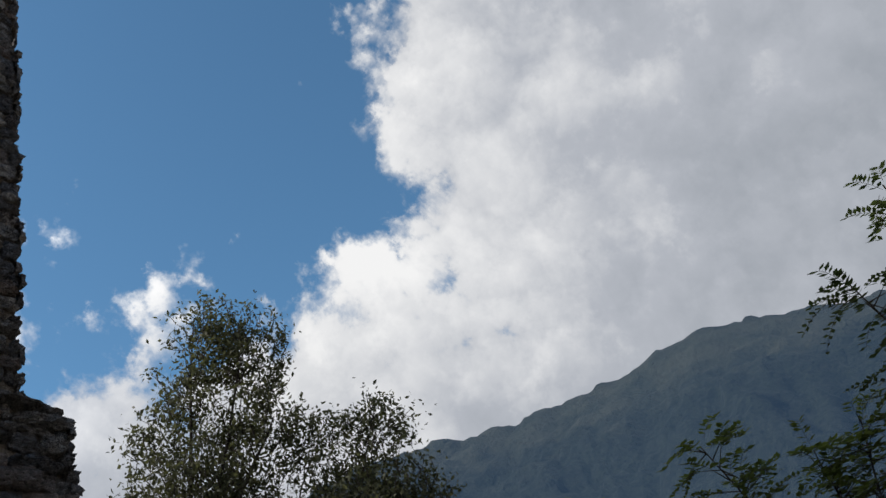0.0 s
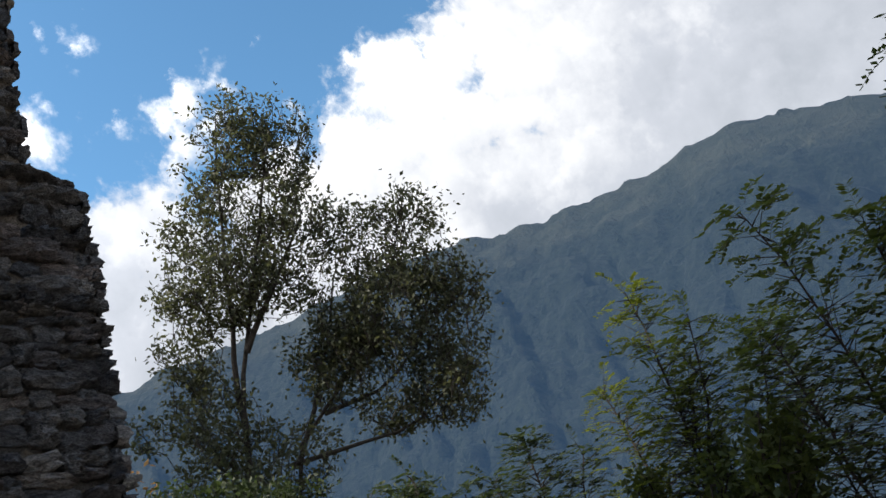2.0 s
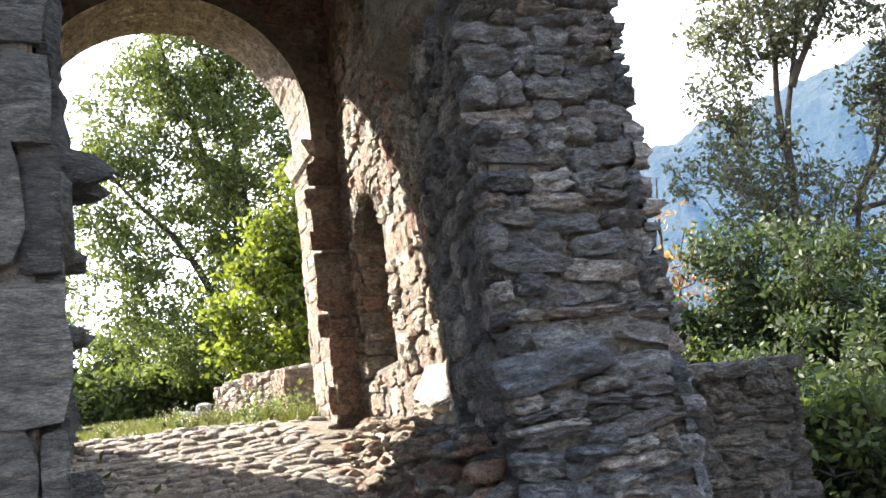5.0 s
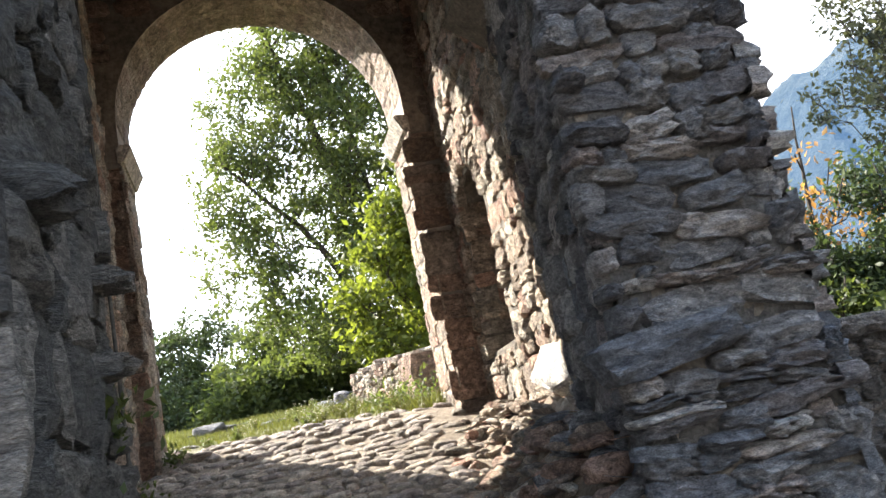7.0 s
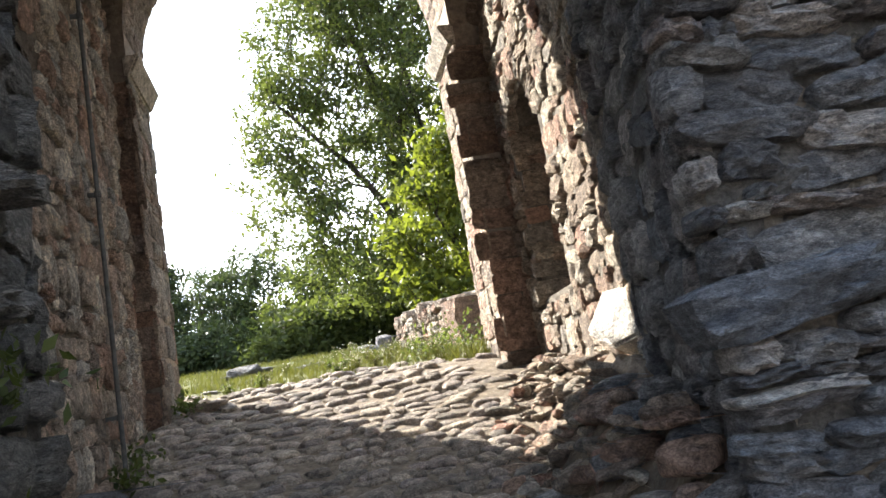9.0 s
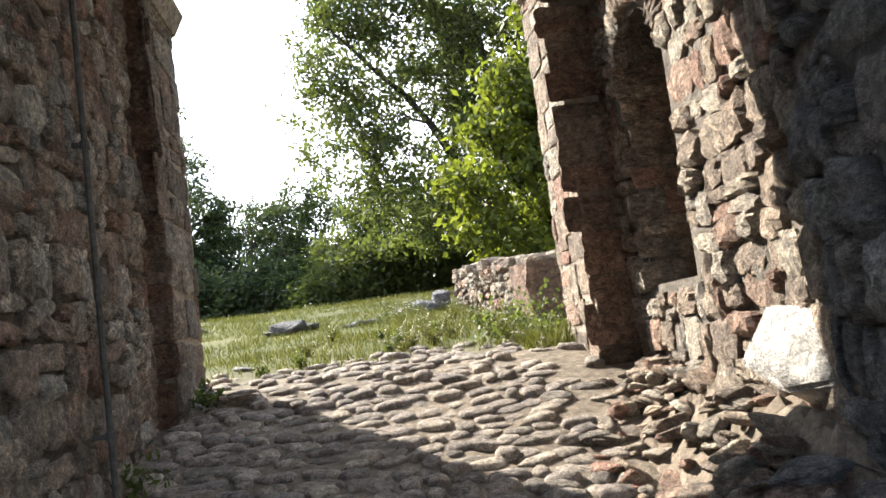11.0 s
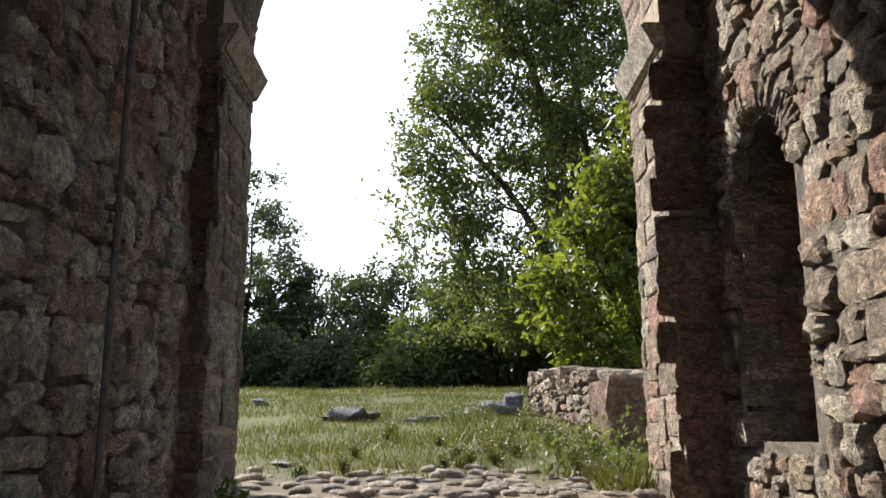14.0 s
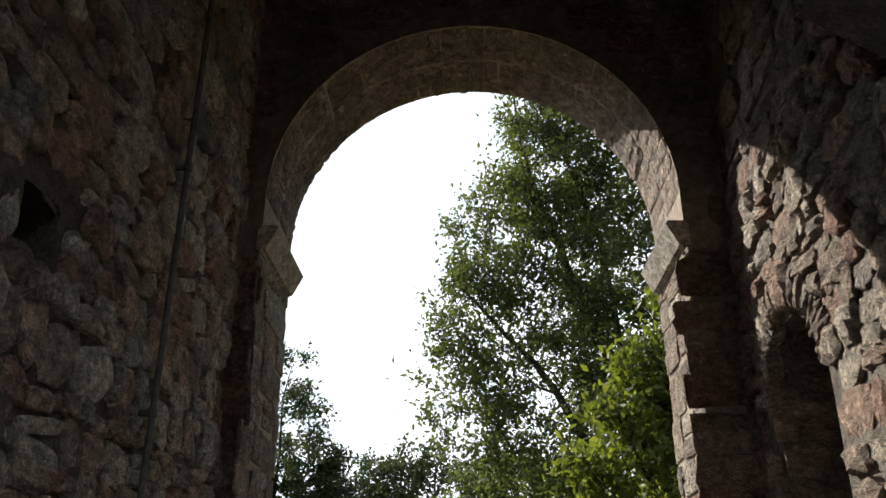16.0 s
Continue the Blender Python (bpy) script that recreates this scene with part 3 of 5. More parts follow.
def build_right_wall():
    bm = bmesh.new()
    NICHE = (6.86, 7.50, 2.28, 3.35)
    prism(bm, RIGHT_PLAN[:3] + [(3.805, 6.84), (4.25, 6.84), (4.17, 4.30)], 0.2, 4.22)
    prism(bm, [(3.40, 4.30), (3.57, 5.20), (3.65, 5.55), (4.12, 5.55), (4.17, 4.30)], 4.22, 4.40)
    prism(bm, [(3.843, 7.52), (3.86, 7.82), (4.25, 7.82), (4.25, 7.52)], 0.2, 4.22)
    prism(bm, [(3.805, 6.84), (3.843, 7.52), (4.25, 7.52), (4.25, 6.84)], 0.2, 2.26)
    prism(bm, [(3.805, 6.84), (3.843, 7.52), (4.25, 7.52), (4.25, 6.84)], 3.62, 4.22)
    prism(bm, [(4.14, 6.84), (4.14, 7.52), (4.25, 7.52), (4.25, 6.84)], 2.26, 3.62)
    prism(bm, [(3.66, 5.6), (3.76, 6.02), (3.86, 7.82), (4.25, 7.82), (4.1, 5.6)], 4.22, 8.6)
    w = new("wall_right", bm_mesh("wall_right", bm, m_mortar))
    tagged(w, "broken passage wall of coursed grey schist and warm rubble", "wall", kind="structure")
    surf, lens = plan_surface(RIGHT_PLAN, 1)
    U = lambda y: np.interp(y, [p[1] for p in RIGHT_PLAN], lens)
    ua, ub = U(6.80), U(7.56)

    def skip(u, v, ww, hh):
        if ua < u < ub and 2.24 < v < 3.28 + 0.30 * math.sqrt(max(0, 1 - ((u - (ua + ub) / 2) / ((ub - ua) / 2)) ** 2)):
            return True
        return False
    warm = courses(surf, U(5.5), lens[-1], 1.3, 4.3, (0.09, 0.19), (0.12, 0.30), (0.025, 0.075), 11, skip, tilt=9, cover=1.02)
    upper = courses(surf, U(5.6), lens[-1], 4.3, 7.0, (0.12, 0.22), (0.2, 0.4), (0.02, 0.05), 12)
    mortar_sheet(w, surf, U(5.3), lens[-1], 1.3, 4.5, m_mortar, 0.006, 0.022, skip=skip, seed=1.0)
    mortar_sheet(w, surf, 0.0, U(5.3), 0.5, 4.4, m_mortar_grey, 0.012, 0.025, seed=2.0)
    place_stones(w, "stone", RUBBLE, (m_warm, m_warm_j), warm, 300)
    # upper courses in the darker stone, standing in for shade up there
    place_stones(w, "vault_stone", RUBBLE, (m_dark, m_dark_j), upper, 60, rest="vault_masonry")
    # shaded near stretch: flatter stones
    near = courses(surf, 0.02, U(5.5), 0.6, 4.3, (0.08, 0.22), (0.10, 0.36), (0.03, 0.085), 13, tilt=14, cover=1.02)
    place_stones(w, "flat_stone", RUBBLE, (m_grey, m_grey_j), near, 250)
    # the torn end of the wall: thin projecting courses
    end = flat_surface((3.36, 4.30, 0), (1, 0, 0), (0, -1, 0))
    edge = lambda v: 0.785 + 0.02 * math.sin(v * 7) + 0.02 * math.sin(v * 23)
    face = courses(end, -0.02, edge, 0.5, 4.40, (0.04, 0.13), (0.09, 0.40), (0.045, 0.15), 14, tilt=9, jitter=0.03, cover=1.04)
    face = [q for q in face if not (3.22 < q[1].translation.x < 3.74 and 1.77 < q[1].translation.z < 1.97)]
    place_stones(w, "slab", SLABS, (m_grey, m_grey_j), face, 300)
    tip = frame_matrix(Vector((3.52, 4.30, 1.87)), Vector((0.99, 0, 0.10)).normalized(), Vector((0, -1, 0)), Vector((-0.10, 0, 0.99)).normalized(), (0.56, 0.19, 0.16))
    part("projecting_slab", library("slab", SLABS, m_grey)[5], w, "large projecting schist slab", tip)
    mortar_sheet(w, end, 0.02, 0.80, 0.5, 4.38, m_mortar_grey, 0.006, 0.03, 0.035, seed=3.0)
    outer = flat_surface((4.15, 4.28, 0), (0.06, 1, 0), (1, -0.06, 0))
    mortar_sheet(w, outer, 0.0, 1.25, 0.5, 4.38, m_mortar_grey, 0.012, 0.022, 0.05, seed=4.0)
    side = courses(outer, -0.03, 1.2, 0.5, 4.40, (0.05, 0.13), (0.12, 0.36), (0.03, 0.11), 15, tilt=6)
    place_stones(w, "slab", SLABS, (m_grey, m_grey_j), side, 0, rest="side_masonry")
    # lining of the niche
    back = flat_surface((4.14, 6.84, 0), (0, 1, 0), (-1, 0, 0))
    nb = courses(back, 0.0, 0.68, 2.26, 3.6, (0.09, 0.16), (0.2, 0.4), (0.01, 0.025), 16, cover=1.04)
    place_stones(w, "niche_stone", BLOCKS, (m_warm, m_warm_j), nb, 60)
    jl = flat_surface((3.84, 7.52, 0), (1, 0, 0), (0, -1, 0))
    nj = courses(jl, 0.0, 0.3, 2.26, 3.4, (0.09, 0.15), (0.15, 0.3), (0.01, 0.025), 17, cover=1.04)
    place_stones(w, "niche_stone", BLOCKS, (m_warm, m_warm_j), nj, 60)
    return w


def build_left_wall():
    bm = bmesh.new()
    ha, hb = (1.3028, 5.78), (1.3004, 6.00)
    prism(bm, LEFT_PLAN[:3] + [ha, (0.45, 5.78), (0.45, 3.05)], 0.2, 8.6)
    prism(bm, [hb, LEFT_PLAN[3], (0.45, 7.82), (0.45, 6.00)], 0.2, 8.6)
    prism(bm, [ha, hb, (0.45, 6.00), (0.45, 5.78)], 0.2, 3.30)
    prism(bm, [ha, hb, (0.45, 6.00), (0.45, 5.78)], 3.52, 8.6)
    prism(bm, [(0.8, 5.78), (0.8, 6.00), (0.45, 6.00), (0.45, 5.78)], 3.30, 3.52)
    w = new("wall_left", bm_mesh("wall_left", bm, m_mortar_lime))
    tagged(w, "shaded passage wall of large mortared stones", "wall", kind="structure")
    surf, lens = plan_surface(LEFT_PLAN, -1)
    U = lambda y: np.interp(y, [p[1] for p in LEFT_PLAN], lens)
    hu, hv = U(5.89), 3.41
    skip = lambda u, v, ww, hh: abs(u - hu) < 0.105 + ww * 0.3 and abs(v - hv) < 0.10 + hh * 0.3
    warm = courses(surf, U(5.0), lens[-1], 1.4, 4.8, (0.07, 0.20), (0.09, 0.32), (0.022, 0.06), 21, skip, tilt=13, cover=1.03)
    upper = courses(surf, U(5.0), lens[-1], 4.8, 7.0, (0.14, 0.26), (0.2, 0.4), (0.02, 0.04), 22)
    mortar_sheet(w, surf, U(4.9), lens[-1], 1.4, 5.0, m_mortar_lime, 0.002, 0.022, 0.04, skip=skip, seed=5.0)
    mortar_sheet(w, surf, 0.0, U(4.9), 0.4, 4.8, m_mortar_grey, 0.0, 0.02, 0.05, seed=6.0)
    place_stones(w, "stone", RUBBLE, (m_buff, m_buff_j), warm + upper, 300)
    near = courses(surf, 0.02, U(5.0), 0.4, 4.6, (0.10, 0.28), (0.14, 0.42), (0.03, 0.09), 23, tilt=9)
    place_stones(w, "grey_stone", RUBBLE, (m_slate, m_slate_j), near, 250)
    end = flat_surface((0.45, 3.05, 0), (1, 0, 0), (0, -1, 0))
    face = courses(end, 0, 1.25, 0.3, 8.4, (0.2, 0.40), (0.5, 0.95), (0.03, 0.07), 24, cover=1.02)
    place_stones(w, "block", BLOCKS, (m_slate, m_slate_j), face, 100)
    mortar_sheet(w, end, 0.0, 1.22, 0.3, 5.5, m_mortar_grey, 0.004, 0.02, 0.05, seed=8.0)
    # bonding stones left sticking out of the torn jamb
    lib = library("block", BLOCKS, m_slate)
    for k, (y, z, s) in enumerate([(3.2, 2.31, 0.10), (4.30, 2.40, 0.07), (4.15, 2.10, 0.07), (3.9, 1.62, 0.10), (3.6, 1.22, 0.10)]):
        part("tooth_stone", lib[k], w, "projecting dark stone", frame_matrix(Vector((1.675 - 0.045 * (y - 3.05), y, z)), Vector((0, 1, 0)), Vector((1, 0, 0)), Vector((0, 0, 1)), (0.17, 0.19, s)))
    return w


def build_front_arch():
    bm = bmesh.new()
    arch_wall(bm, 0.9, 3.86, 4.40, 5.70, 3.94, 8.8, (2.52, 0.88, 3.95), (2.37, 1.09, 4.50))
    run = [e for e in bm.edges if abs(e.verts[0].co.y - e.verts[1].co.y) > 1]
    bmesh.ops.subdivide_edges(bm, edges=run, cuts=14, use_grid_fill=True)
    for v in bm.verts:
        if 4.41 < v.co.y < 5.69 and v.co.z < 8:
            q = v.co.copy()
            v.co += Vector((fbm(q * 3.5), 0, fbm(q * 3.5 + Vector((3, 0, 0))))) * 0.05 + Vector((fbm(q * 11), 0, fbm(q * 11 + Vector((3, 0, 0))))) * 0.02
    w = new("wall_front", bm_mesh("wall_front", bm, m_mortar))
    tagged(w, "tower wall over a splayed plastered arch", "wall", kind="structure")
    surf = flat_surface((0.9, 4.40, 0), (1, 0, 0), (0, -1, 0))
    skip = lambda u, v, ww, hh: (u + 0.9 - 2.52) ** 2 + max(v - 3.95, 0) ** 2 < 1.06 ** 2
    st = courses(surf, 0, 2.97, 3.95, 8.8, (0.08, 0.17), (0.18, 0.42), (0.03, 0.09), 31, skip)
    st = [s for s in st if s[1].translation.x > 3.0] + [s for s in st if s[1].translation.x <= 3.0]
    place_stones(w, "slab", SLABS, (m_grey, m_grey_j), st, 200)
    outer = flat_surface((3.86, 4.40, 0), (0, 1, 0), (1, 0, 0))
    so = courses(outer, -0.03, 1.3, 4.2, 8.8, (0.09, 0.17), (0.2, 0.4), (0.02, 0.06), 32)
    place_stones(w, "slab", SLABS, (m_grey, m_grey_j), so, 0, rest="side_masonry")
    # corbel at the foot of the arch
    c = bmesh.new()
    prism(c, [(3.40, 4.38), (3.43, 5.30), (3.39, 5.74), (3.85, 5.74), (3.75, 4.38)], 3.70, 3.96)
    for v in c.verts:
        if v.co.z < 3.8 and v.co.x < 3.5:
            v.co.x += 0.04 + 0.24 * (v.co.y - 4.38)
    bmesh.ops.bevel(c, geom=c.edges[:], offset=0.03, segments=2, affect="EDGES")
    part("corbel", bm_mesh("corbel", c, m_mortar), w, "worn plastered corbel")


def build_far_wall():
    bm = bmesh.new()
    arch_wall(bm, 0.45, 4.45, 7.82, 8.50, 0.8, 8.4, (CX, R_FAR, Z_SPRING), (CX, R_FAR, Z_SPRING), 28)
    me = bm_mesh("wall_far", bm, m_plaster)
    # faces turned from the sun take the darker render, shade put into colour
    me.materials.append(m_shade_render)
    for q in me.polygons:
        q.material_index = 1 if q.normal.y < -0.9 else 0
    w = new("wall_far", me)
    tagged(w, "end wall with a tall round arch opening to a meadow", "wall", kind="structure")
    mats = (m_warm, m_warm_j)
    face = flat_surface((0.45, 7.82, 0), (1, 0, 0), (0, -1, 0))
    pr = courses(face, 3.16, 3.42, 1.7, 4.12, (0.14, 0.26), (0.26, 0.34), (0.01, 0.025), 41, cover=1.04)
    pl = courses(face, 0.80, 0.95, 1.7, 4.12, (0.12, 0.26), (0.16, 0.3), (0.01, 0.025), 42, cover=1.04)
    up = courses(face, 0.8, 3.42, 4.3, 7.5, (0.12, 0.22), (0.2, 0.4), (0.01, 0.03), 43, lambda u, v, ww, hh: (u + 0.45 - CX) ** 2 + max(v - Z_SPRING, 0) ** 2 < 1.28 ** 2)
    rr = flat_surface((CX + R_FAR, 7.82, 0), (0, 1, 0), (-1, 0, 0))
    rl = flat_surface((CX - R_FAR, 7.82, 0), (0, 1, 0), (1, 0, 0))
    qr = courses(rr, 0.0, 0.68, 1.7, 4.12, (0.14, 0.26), (0.2, 0.36), (0.008, 0.025), 44)
    ql = courses(rl, 0.0, 0.68, 1.7, 4.12, (0.14, 0.26), (0.2, 0.36), (0.008, 0.025), 45)
    place_stones(w, "jamb_stone", BLOCKS, mats, qr + ql, 150)
    # piers and wall over the arch: stain and shade in the stone colour
    place_stones(w, "pier_stone", BLOCKS, (m_dark, m_dark_j), pr + pl, 150)
    place_stones(w, "stone", RUBBLE, (m_dark, m_dark_j), up, 40)
    for side, x in ((1, CX - R_FAR), (-1, CX + R_FAR)):
        c = bmesh.new()
        xa, xb = (x - 0.02, x + 0.095) if side > 0 else (x - 0.105, x + 0.02)
        box(c, xa, xb, 7.79, 8.53, 4.17, 4.32)
        for v in c.verts:
            if v.co.z < 4.22 and abs(v.co.x - x) > 0.05:
                v.co.x -= side * 0.075
        bmesh.ops.bevel(c, geom=c.edges[:], offset=0.015, segments=2, affect="EDGES")
        part("impost", bm_mesh("impost", c, m_impost), w, "projecting stone impost")


def build_vault():
    bm = bmesh.new()
    rows = []
    for y in np.linspace(5.7, 7.82, 8):
        rows.append([bm.verts.new((2.56 - 1.34 * math.cos(math.pi * i / 18), y, 6.5 + 1.2 * math.sin(math.pi * i / 18))) for i in range(19)])
    for a, b in zip(rows, rows[1:]):
        for i in range(18):
            bm.faces.new((a[i], a[i + 1], b[i + 1], b[i]))
    ob = new("ceiling", bm_mesh("ceiling", bm, m_shade_render))
    so = ob.modifiers.new("thick", "SOLIDIFY")
    so.thickness, so.offset = 0.3, 1
    tagged(ob, "dark rendered barrel vault over the passage", "ceiling", kind="structure")


wall_right = build_right_wall()
wall_left = build_left_wall()
build_front_arch()
build_far_wall()
build_vault()


def dry_wall(name, label, a, b, thick, z0, z1, seed, mats, h=(0.07, 0.15), w=(0.12, 0.34)):
    """A low ruined wall from a to b, with stones on its faces and a rough top."""
    a, b = Vector((*a, 0)), Vector((*b, 0))
    al = (b - a).normalized()
    n = Vector((al.y, -al.x, 0))
    L = (b - a).length
    bm = bmesh.new()
    q = [a, b, b - n * thick, a - n * thick]
    lo = [bm.verts.new((p.x, p.y, z0[i in (1, 2)])) for i, p in enumerate(q)]
    hi = [bm.verts.new((p.x, p.y, z1[i in (1, 2)] - 0.05)) for i, p in enumerate(q)]
    for i in range(4):
        bm.faces.new((lo[i], lo[(i + 1) % 4], hi[(i + 1) % 4], hi[i]))
    bm.faces.new(hi)
    ob = new(name, bm_mesh(name, bm, m_mortar_grey))
    tagged(ob, label, "wall", kind="structure")
    top = max(z1)
    f = courses(flat_surface(a, al, n), 0, L, min(z0), top, h, w, (0.04, 0.1), seed, lambda u, v, ww, hh: v > np.interp(u, [0, L], z1) or v < np.interp(u, [0, L], z0))
    f += courses(flat_surface(b, -n, al), 0, thick, min(z0), top, h, w, (0.04, 0.09), seed + 1, lambda u, v, ww, hh: v > z1[1])
    f += courses(flat_surface(a - n * thick, n, -al), 0, thick, min(z0), top, h, w, (0.04, 0.09), seed + 2, lambda u, v, ww, hh: v > z1[0])
    r = np.random.default_rng(seed + 3)
    u = 0.0
    while u < L:
        ww = r.uniform(0.2, 0.45)
        p = a + al * (u + ww / 2) - n * thick / 2
        p.z = np.interp(u, [0, L], z1) - 0.03
        f.append((int(r.integers(100)), frame_matrix(p, al, Vector((0, 0, 1)), n, (ww, r.uniform(0.05, 0.1), thick * 1.1))))
        u += ww
    place_stones(ob, "stone", SLABS, mats, f, 260)
    return ob


BROWN = [(0.0, (0.10, 0.088, 0.078)), (0.4, (0.17, 0.145, 0.125)), (0.7, (0.13, 0.12, 0.115)), (1.0, (0.24, 0.205, 0.175))]
m_brown = stone_material("brown_field_stone", BROWN, layered=0.6, bump=0.6)
m_brown_j = stone_material("brown_field_stone_joined", BROWN, layered=0.6, bump=0.6, island=True)
low_wall = dry_wall("low_wall", "low ruined dry-stone wall beside the tower", (4.15, 5.25), (5.9, 5.40), 0.45, (0.2, 0.2), (1.84, 1.89), 51, (m_brown, m_brown_j), (0.06, 0.14), (0.12, 0.36))
meadow_wall = dry_wall("meadow_wall", "low sunlit rubble wall along the meadow", (3.60, 14.35), (3.84, 10.62), 0.5, (2.2, 1.9), (2.96, 2.72), 55, (m_warm, m_warm_j))

# ---- pavement, rubble and other things of the passage ----


def build_imprint_vault_ring():
    """Voussoirs lining the far arch."""
    w = bpy.data.objects["wall_far"]
    r = np.random.default_rng(61)
    places = []
    n = 40
    for i in range(n):
        a = math.pi * (i + 0.5) / n
        rad = Vector((-math.cos(a), 0, math.sin(a)))
        along = Vector((math.sin(a), 0, math.cos(a)))
        for y, d in ((7.99, 0.32), (8.33, 0.33)):
            p = Vector((CX, y, Z_SPRING)) + rad * (R_FAR + 0.002)
            places.append((int(r.integers(100)), frame_matrix(p, Vector((0, 1, 0)), -rad, along, (d, r.uniform(0.006, 0.02), math.pi * R_FAR / n * 0.97))))
    place_stones(w, "voussoir", BLOCKS, (m_voussoir, m_voussoir), places, 100)
    # short arch of thin stones over the niche
    w = bpy.data.objects["wall_right"]
    places = []
    for i in range(15):
        a = math.pi * (i + 0.5) / 15
        p = Vector((3.80 + 0.03 * i / 15, 7.18 - 0.42 * math.cos(a), 3.28 + 0.40 * math.sin(a)))
        up = Vector((0, -math.cos(a), math.sin(a)))
        places.append((i, frame_matrix(p, Vector((-1, 0, 0)).cross(up), Vector((-1, 0, 0)), up, (0.06, 0.05, 0.17))))
    place_stones(w, "voussoir", BLOCKS, (m_warm, m_warm_j), places, 100)


m_voussoir = stone_material("arch_lining", [(0.0, (0.34, 0.27, 0.22)), (0.5, (0.42, 0.34, 0.28)), (1.0, (0.38, 0.29, 0.25))], stain_amount=0.25, bump=0.6, layered=0.0)
build_imprint_vault_ring()

RAMP_N = Vector((0, -0.285, 1)).normalized()


def build_pavement():
    """Rounded cobbles bedded in the ramp, in loose rows."""
    bm = bmesh.new()
    vs = [[bm.verts.new((x, y, ground_height(x, y) - 0.04)) for x in (1.35, 2.0, 2.7, 3.45)] for y in np.arange(3.6, 8.81, 0.2)]
    for a, b in zip(vs, vs[1:]):
        for i in range(3):
            bm.faces.new((a[i], a[i + 1], b[i + 1], b[i]))
    ob = new("pavement", bm_mesh("pavement", bm, m_soil))
    tagged(ob, "steep cobbled ramp of rounded river stones in earth", "pavement", kind="structure")
    r = np.random.default_rng(71)
    places = []
    y = 3.7
    while y < 9.6:
        h = r.uniform(0.062, 0.1)
        x = 1.30 + r.uniform(0, 0.1)
        while x < 3.5:
            ww = r.uniform(0.07, 0.21)
            keep = 0.97 if y < 8.0 else max(0.0, 0.95 - (y - 8.0) / 1.4)
            if y > 5.5 and x > 3.2:
                keep = 0.3
            if r.random() < keep:
                px, py = x + ww / 2, y + r.uniform(-0.025, 0.025) + 0.04 * math.sin(x * 3)
                z = ground_height(px, py)
                m = Matrix.Translation((px, py, z + r.uniform(-0.016, 0.004))) @ RAMP_N.to_track_quat("Z", "Y").to_matrix().to_4x4() @ pose(0, 0, 0, r.uniform(-6, 6), r.uniform(-6, 6), r.uniform(-25, 25)) @ Matrix.Diagonal((ww * r.uniform(0.98, 1.12), h * r.uniform(1.05, 1.3), r.uniform(0.014, 0.038), 1))
                places.append((int(r.integers(100)), m))
            x += ww
        y += h
    places.sort(key=lambda q: abs(q[1].translation.y - 6.9))
    place_stones(ob, "cobble", COBBLES, (m_cobble, m_cobble_j), places, 300, rest="cobbles", smooth=True)


m_soil = noise_material("trodden_earth", [(0.3, (0.10, 0.08, 0.06)), (0.7, (0.25, 0.205, 0.16))], scale=5.0, scale2=60.0, bump=0.7, dist=0.02)
build_pavement()


def rock_mesh(name, seed, mat, flat=0.55):
    """A broken angular stone about 1 m across, resting on z = 0."""
    r = np.random.default_rng(seed)
    bm = bmesh.new()
    pts = r.normal(0, 1, (22, 3))
    pts /= np.linalg.norm(pts, axis=1)[:, None]
    pts *= r.uniform(0.85, 1.1, (22, 1))
    pts = np.clip(pts, -0.8, 0.8) * np.array((0.62, 0.5, flat * 0.6))
    for p in pts:
        bm.verts.new(p)
    res = bmesh.ops.convex_hull(bm, input=bm.verts[:])
    loose = [v for v in bm.verts if not v.link_faces]
    bmesh.ops.delete(bm, geom=loose, context="VERTS")
    bmesh.ops.bevel(bm, geom=bm.edges[:], offset=0.03, segments=1, affect="EDGES")
    lo = min(v.co.z for v in bm.verts)
    for v in bm.verts:
        v.co.z -= lo
    return bm_mesh(name, bm, mat)


ROCKS = [rock_mesh("fallen_stone", 80 + k, m_warm, 0.35 + 0.1 * (k % 4)) for k in range(8)]
ROCKS_GREY = [rock_mesh("fallen_stone", 90 + k, m_grey, 0.4 + 0.1 * (k % 4)) for k in range(6)]


ROCKS_DARK = [rock_mesh("fallen_stone", 95 + k, m_dark, 0.4 + 0.1 * (k % 4)) for k in range(5)]


def stone_thing(me, x, y, size, rz, z=None, tilt=(0, 0), label="broken angular stone lying on the rubble bank", group="fallen stones", sink=0.02):
    ob = new("fallen_stone", me)
    ob.matrix_world = pose(x, y, (ground_height(x, y) if z is None else z) - sink, tilt[0], tilt[1], rz) @ Matrix.Diagonal((*size, 1))
    return tagged(ob, label, "stone", group)


def bank_height(y):
    return float(np.interp(y, [4.2, 4.8, 5.45, 6.0, 6.6, 7.4], [1.25, 1.60, 1.78, 1.80, 1.78, 1.90]))


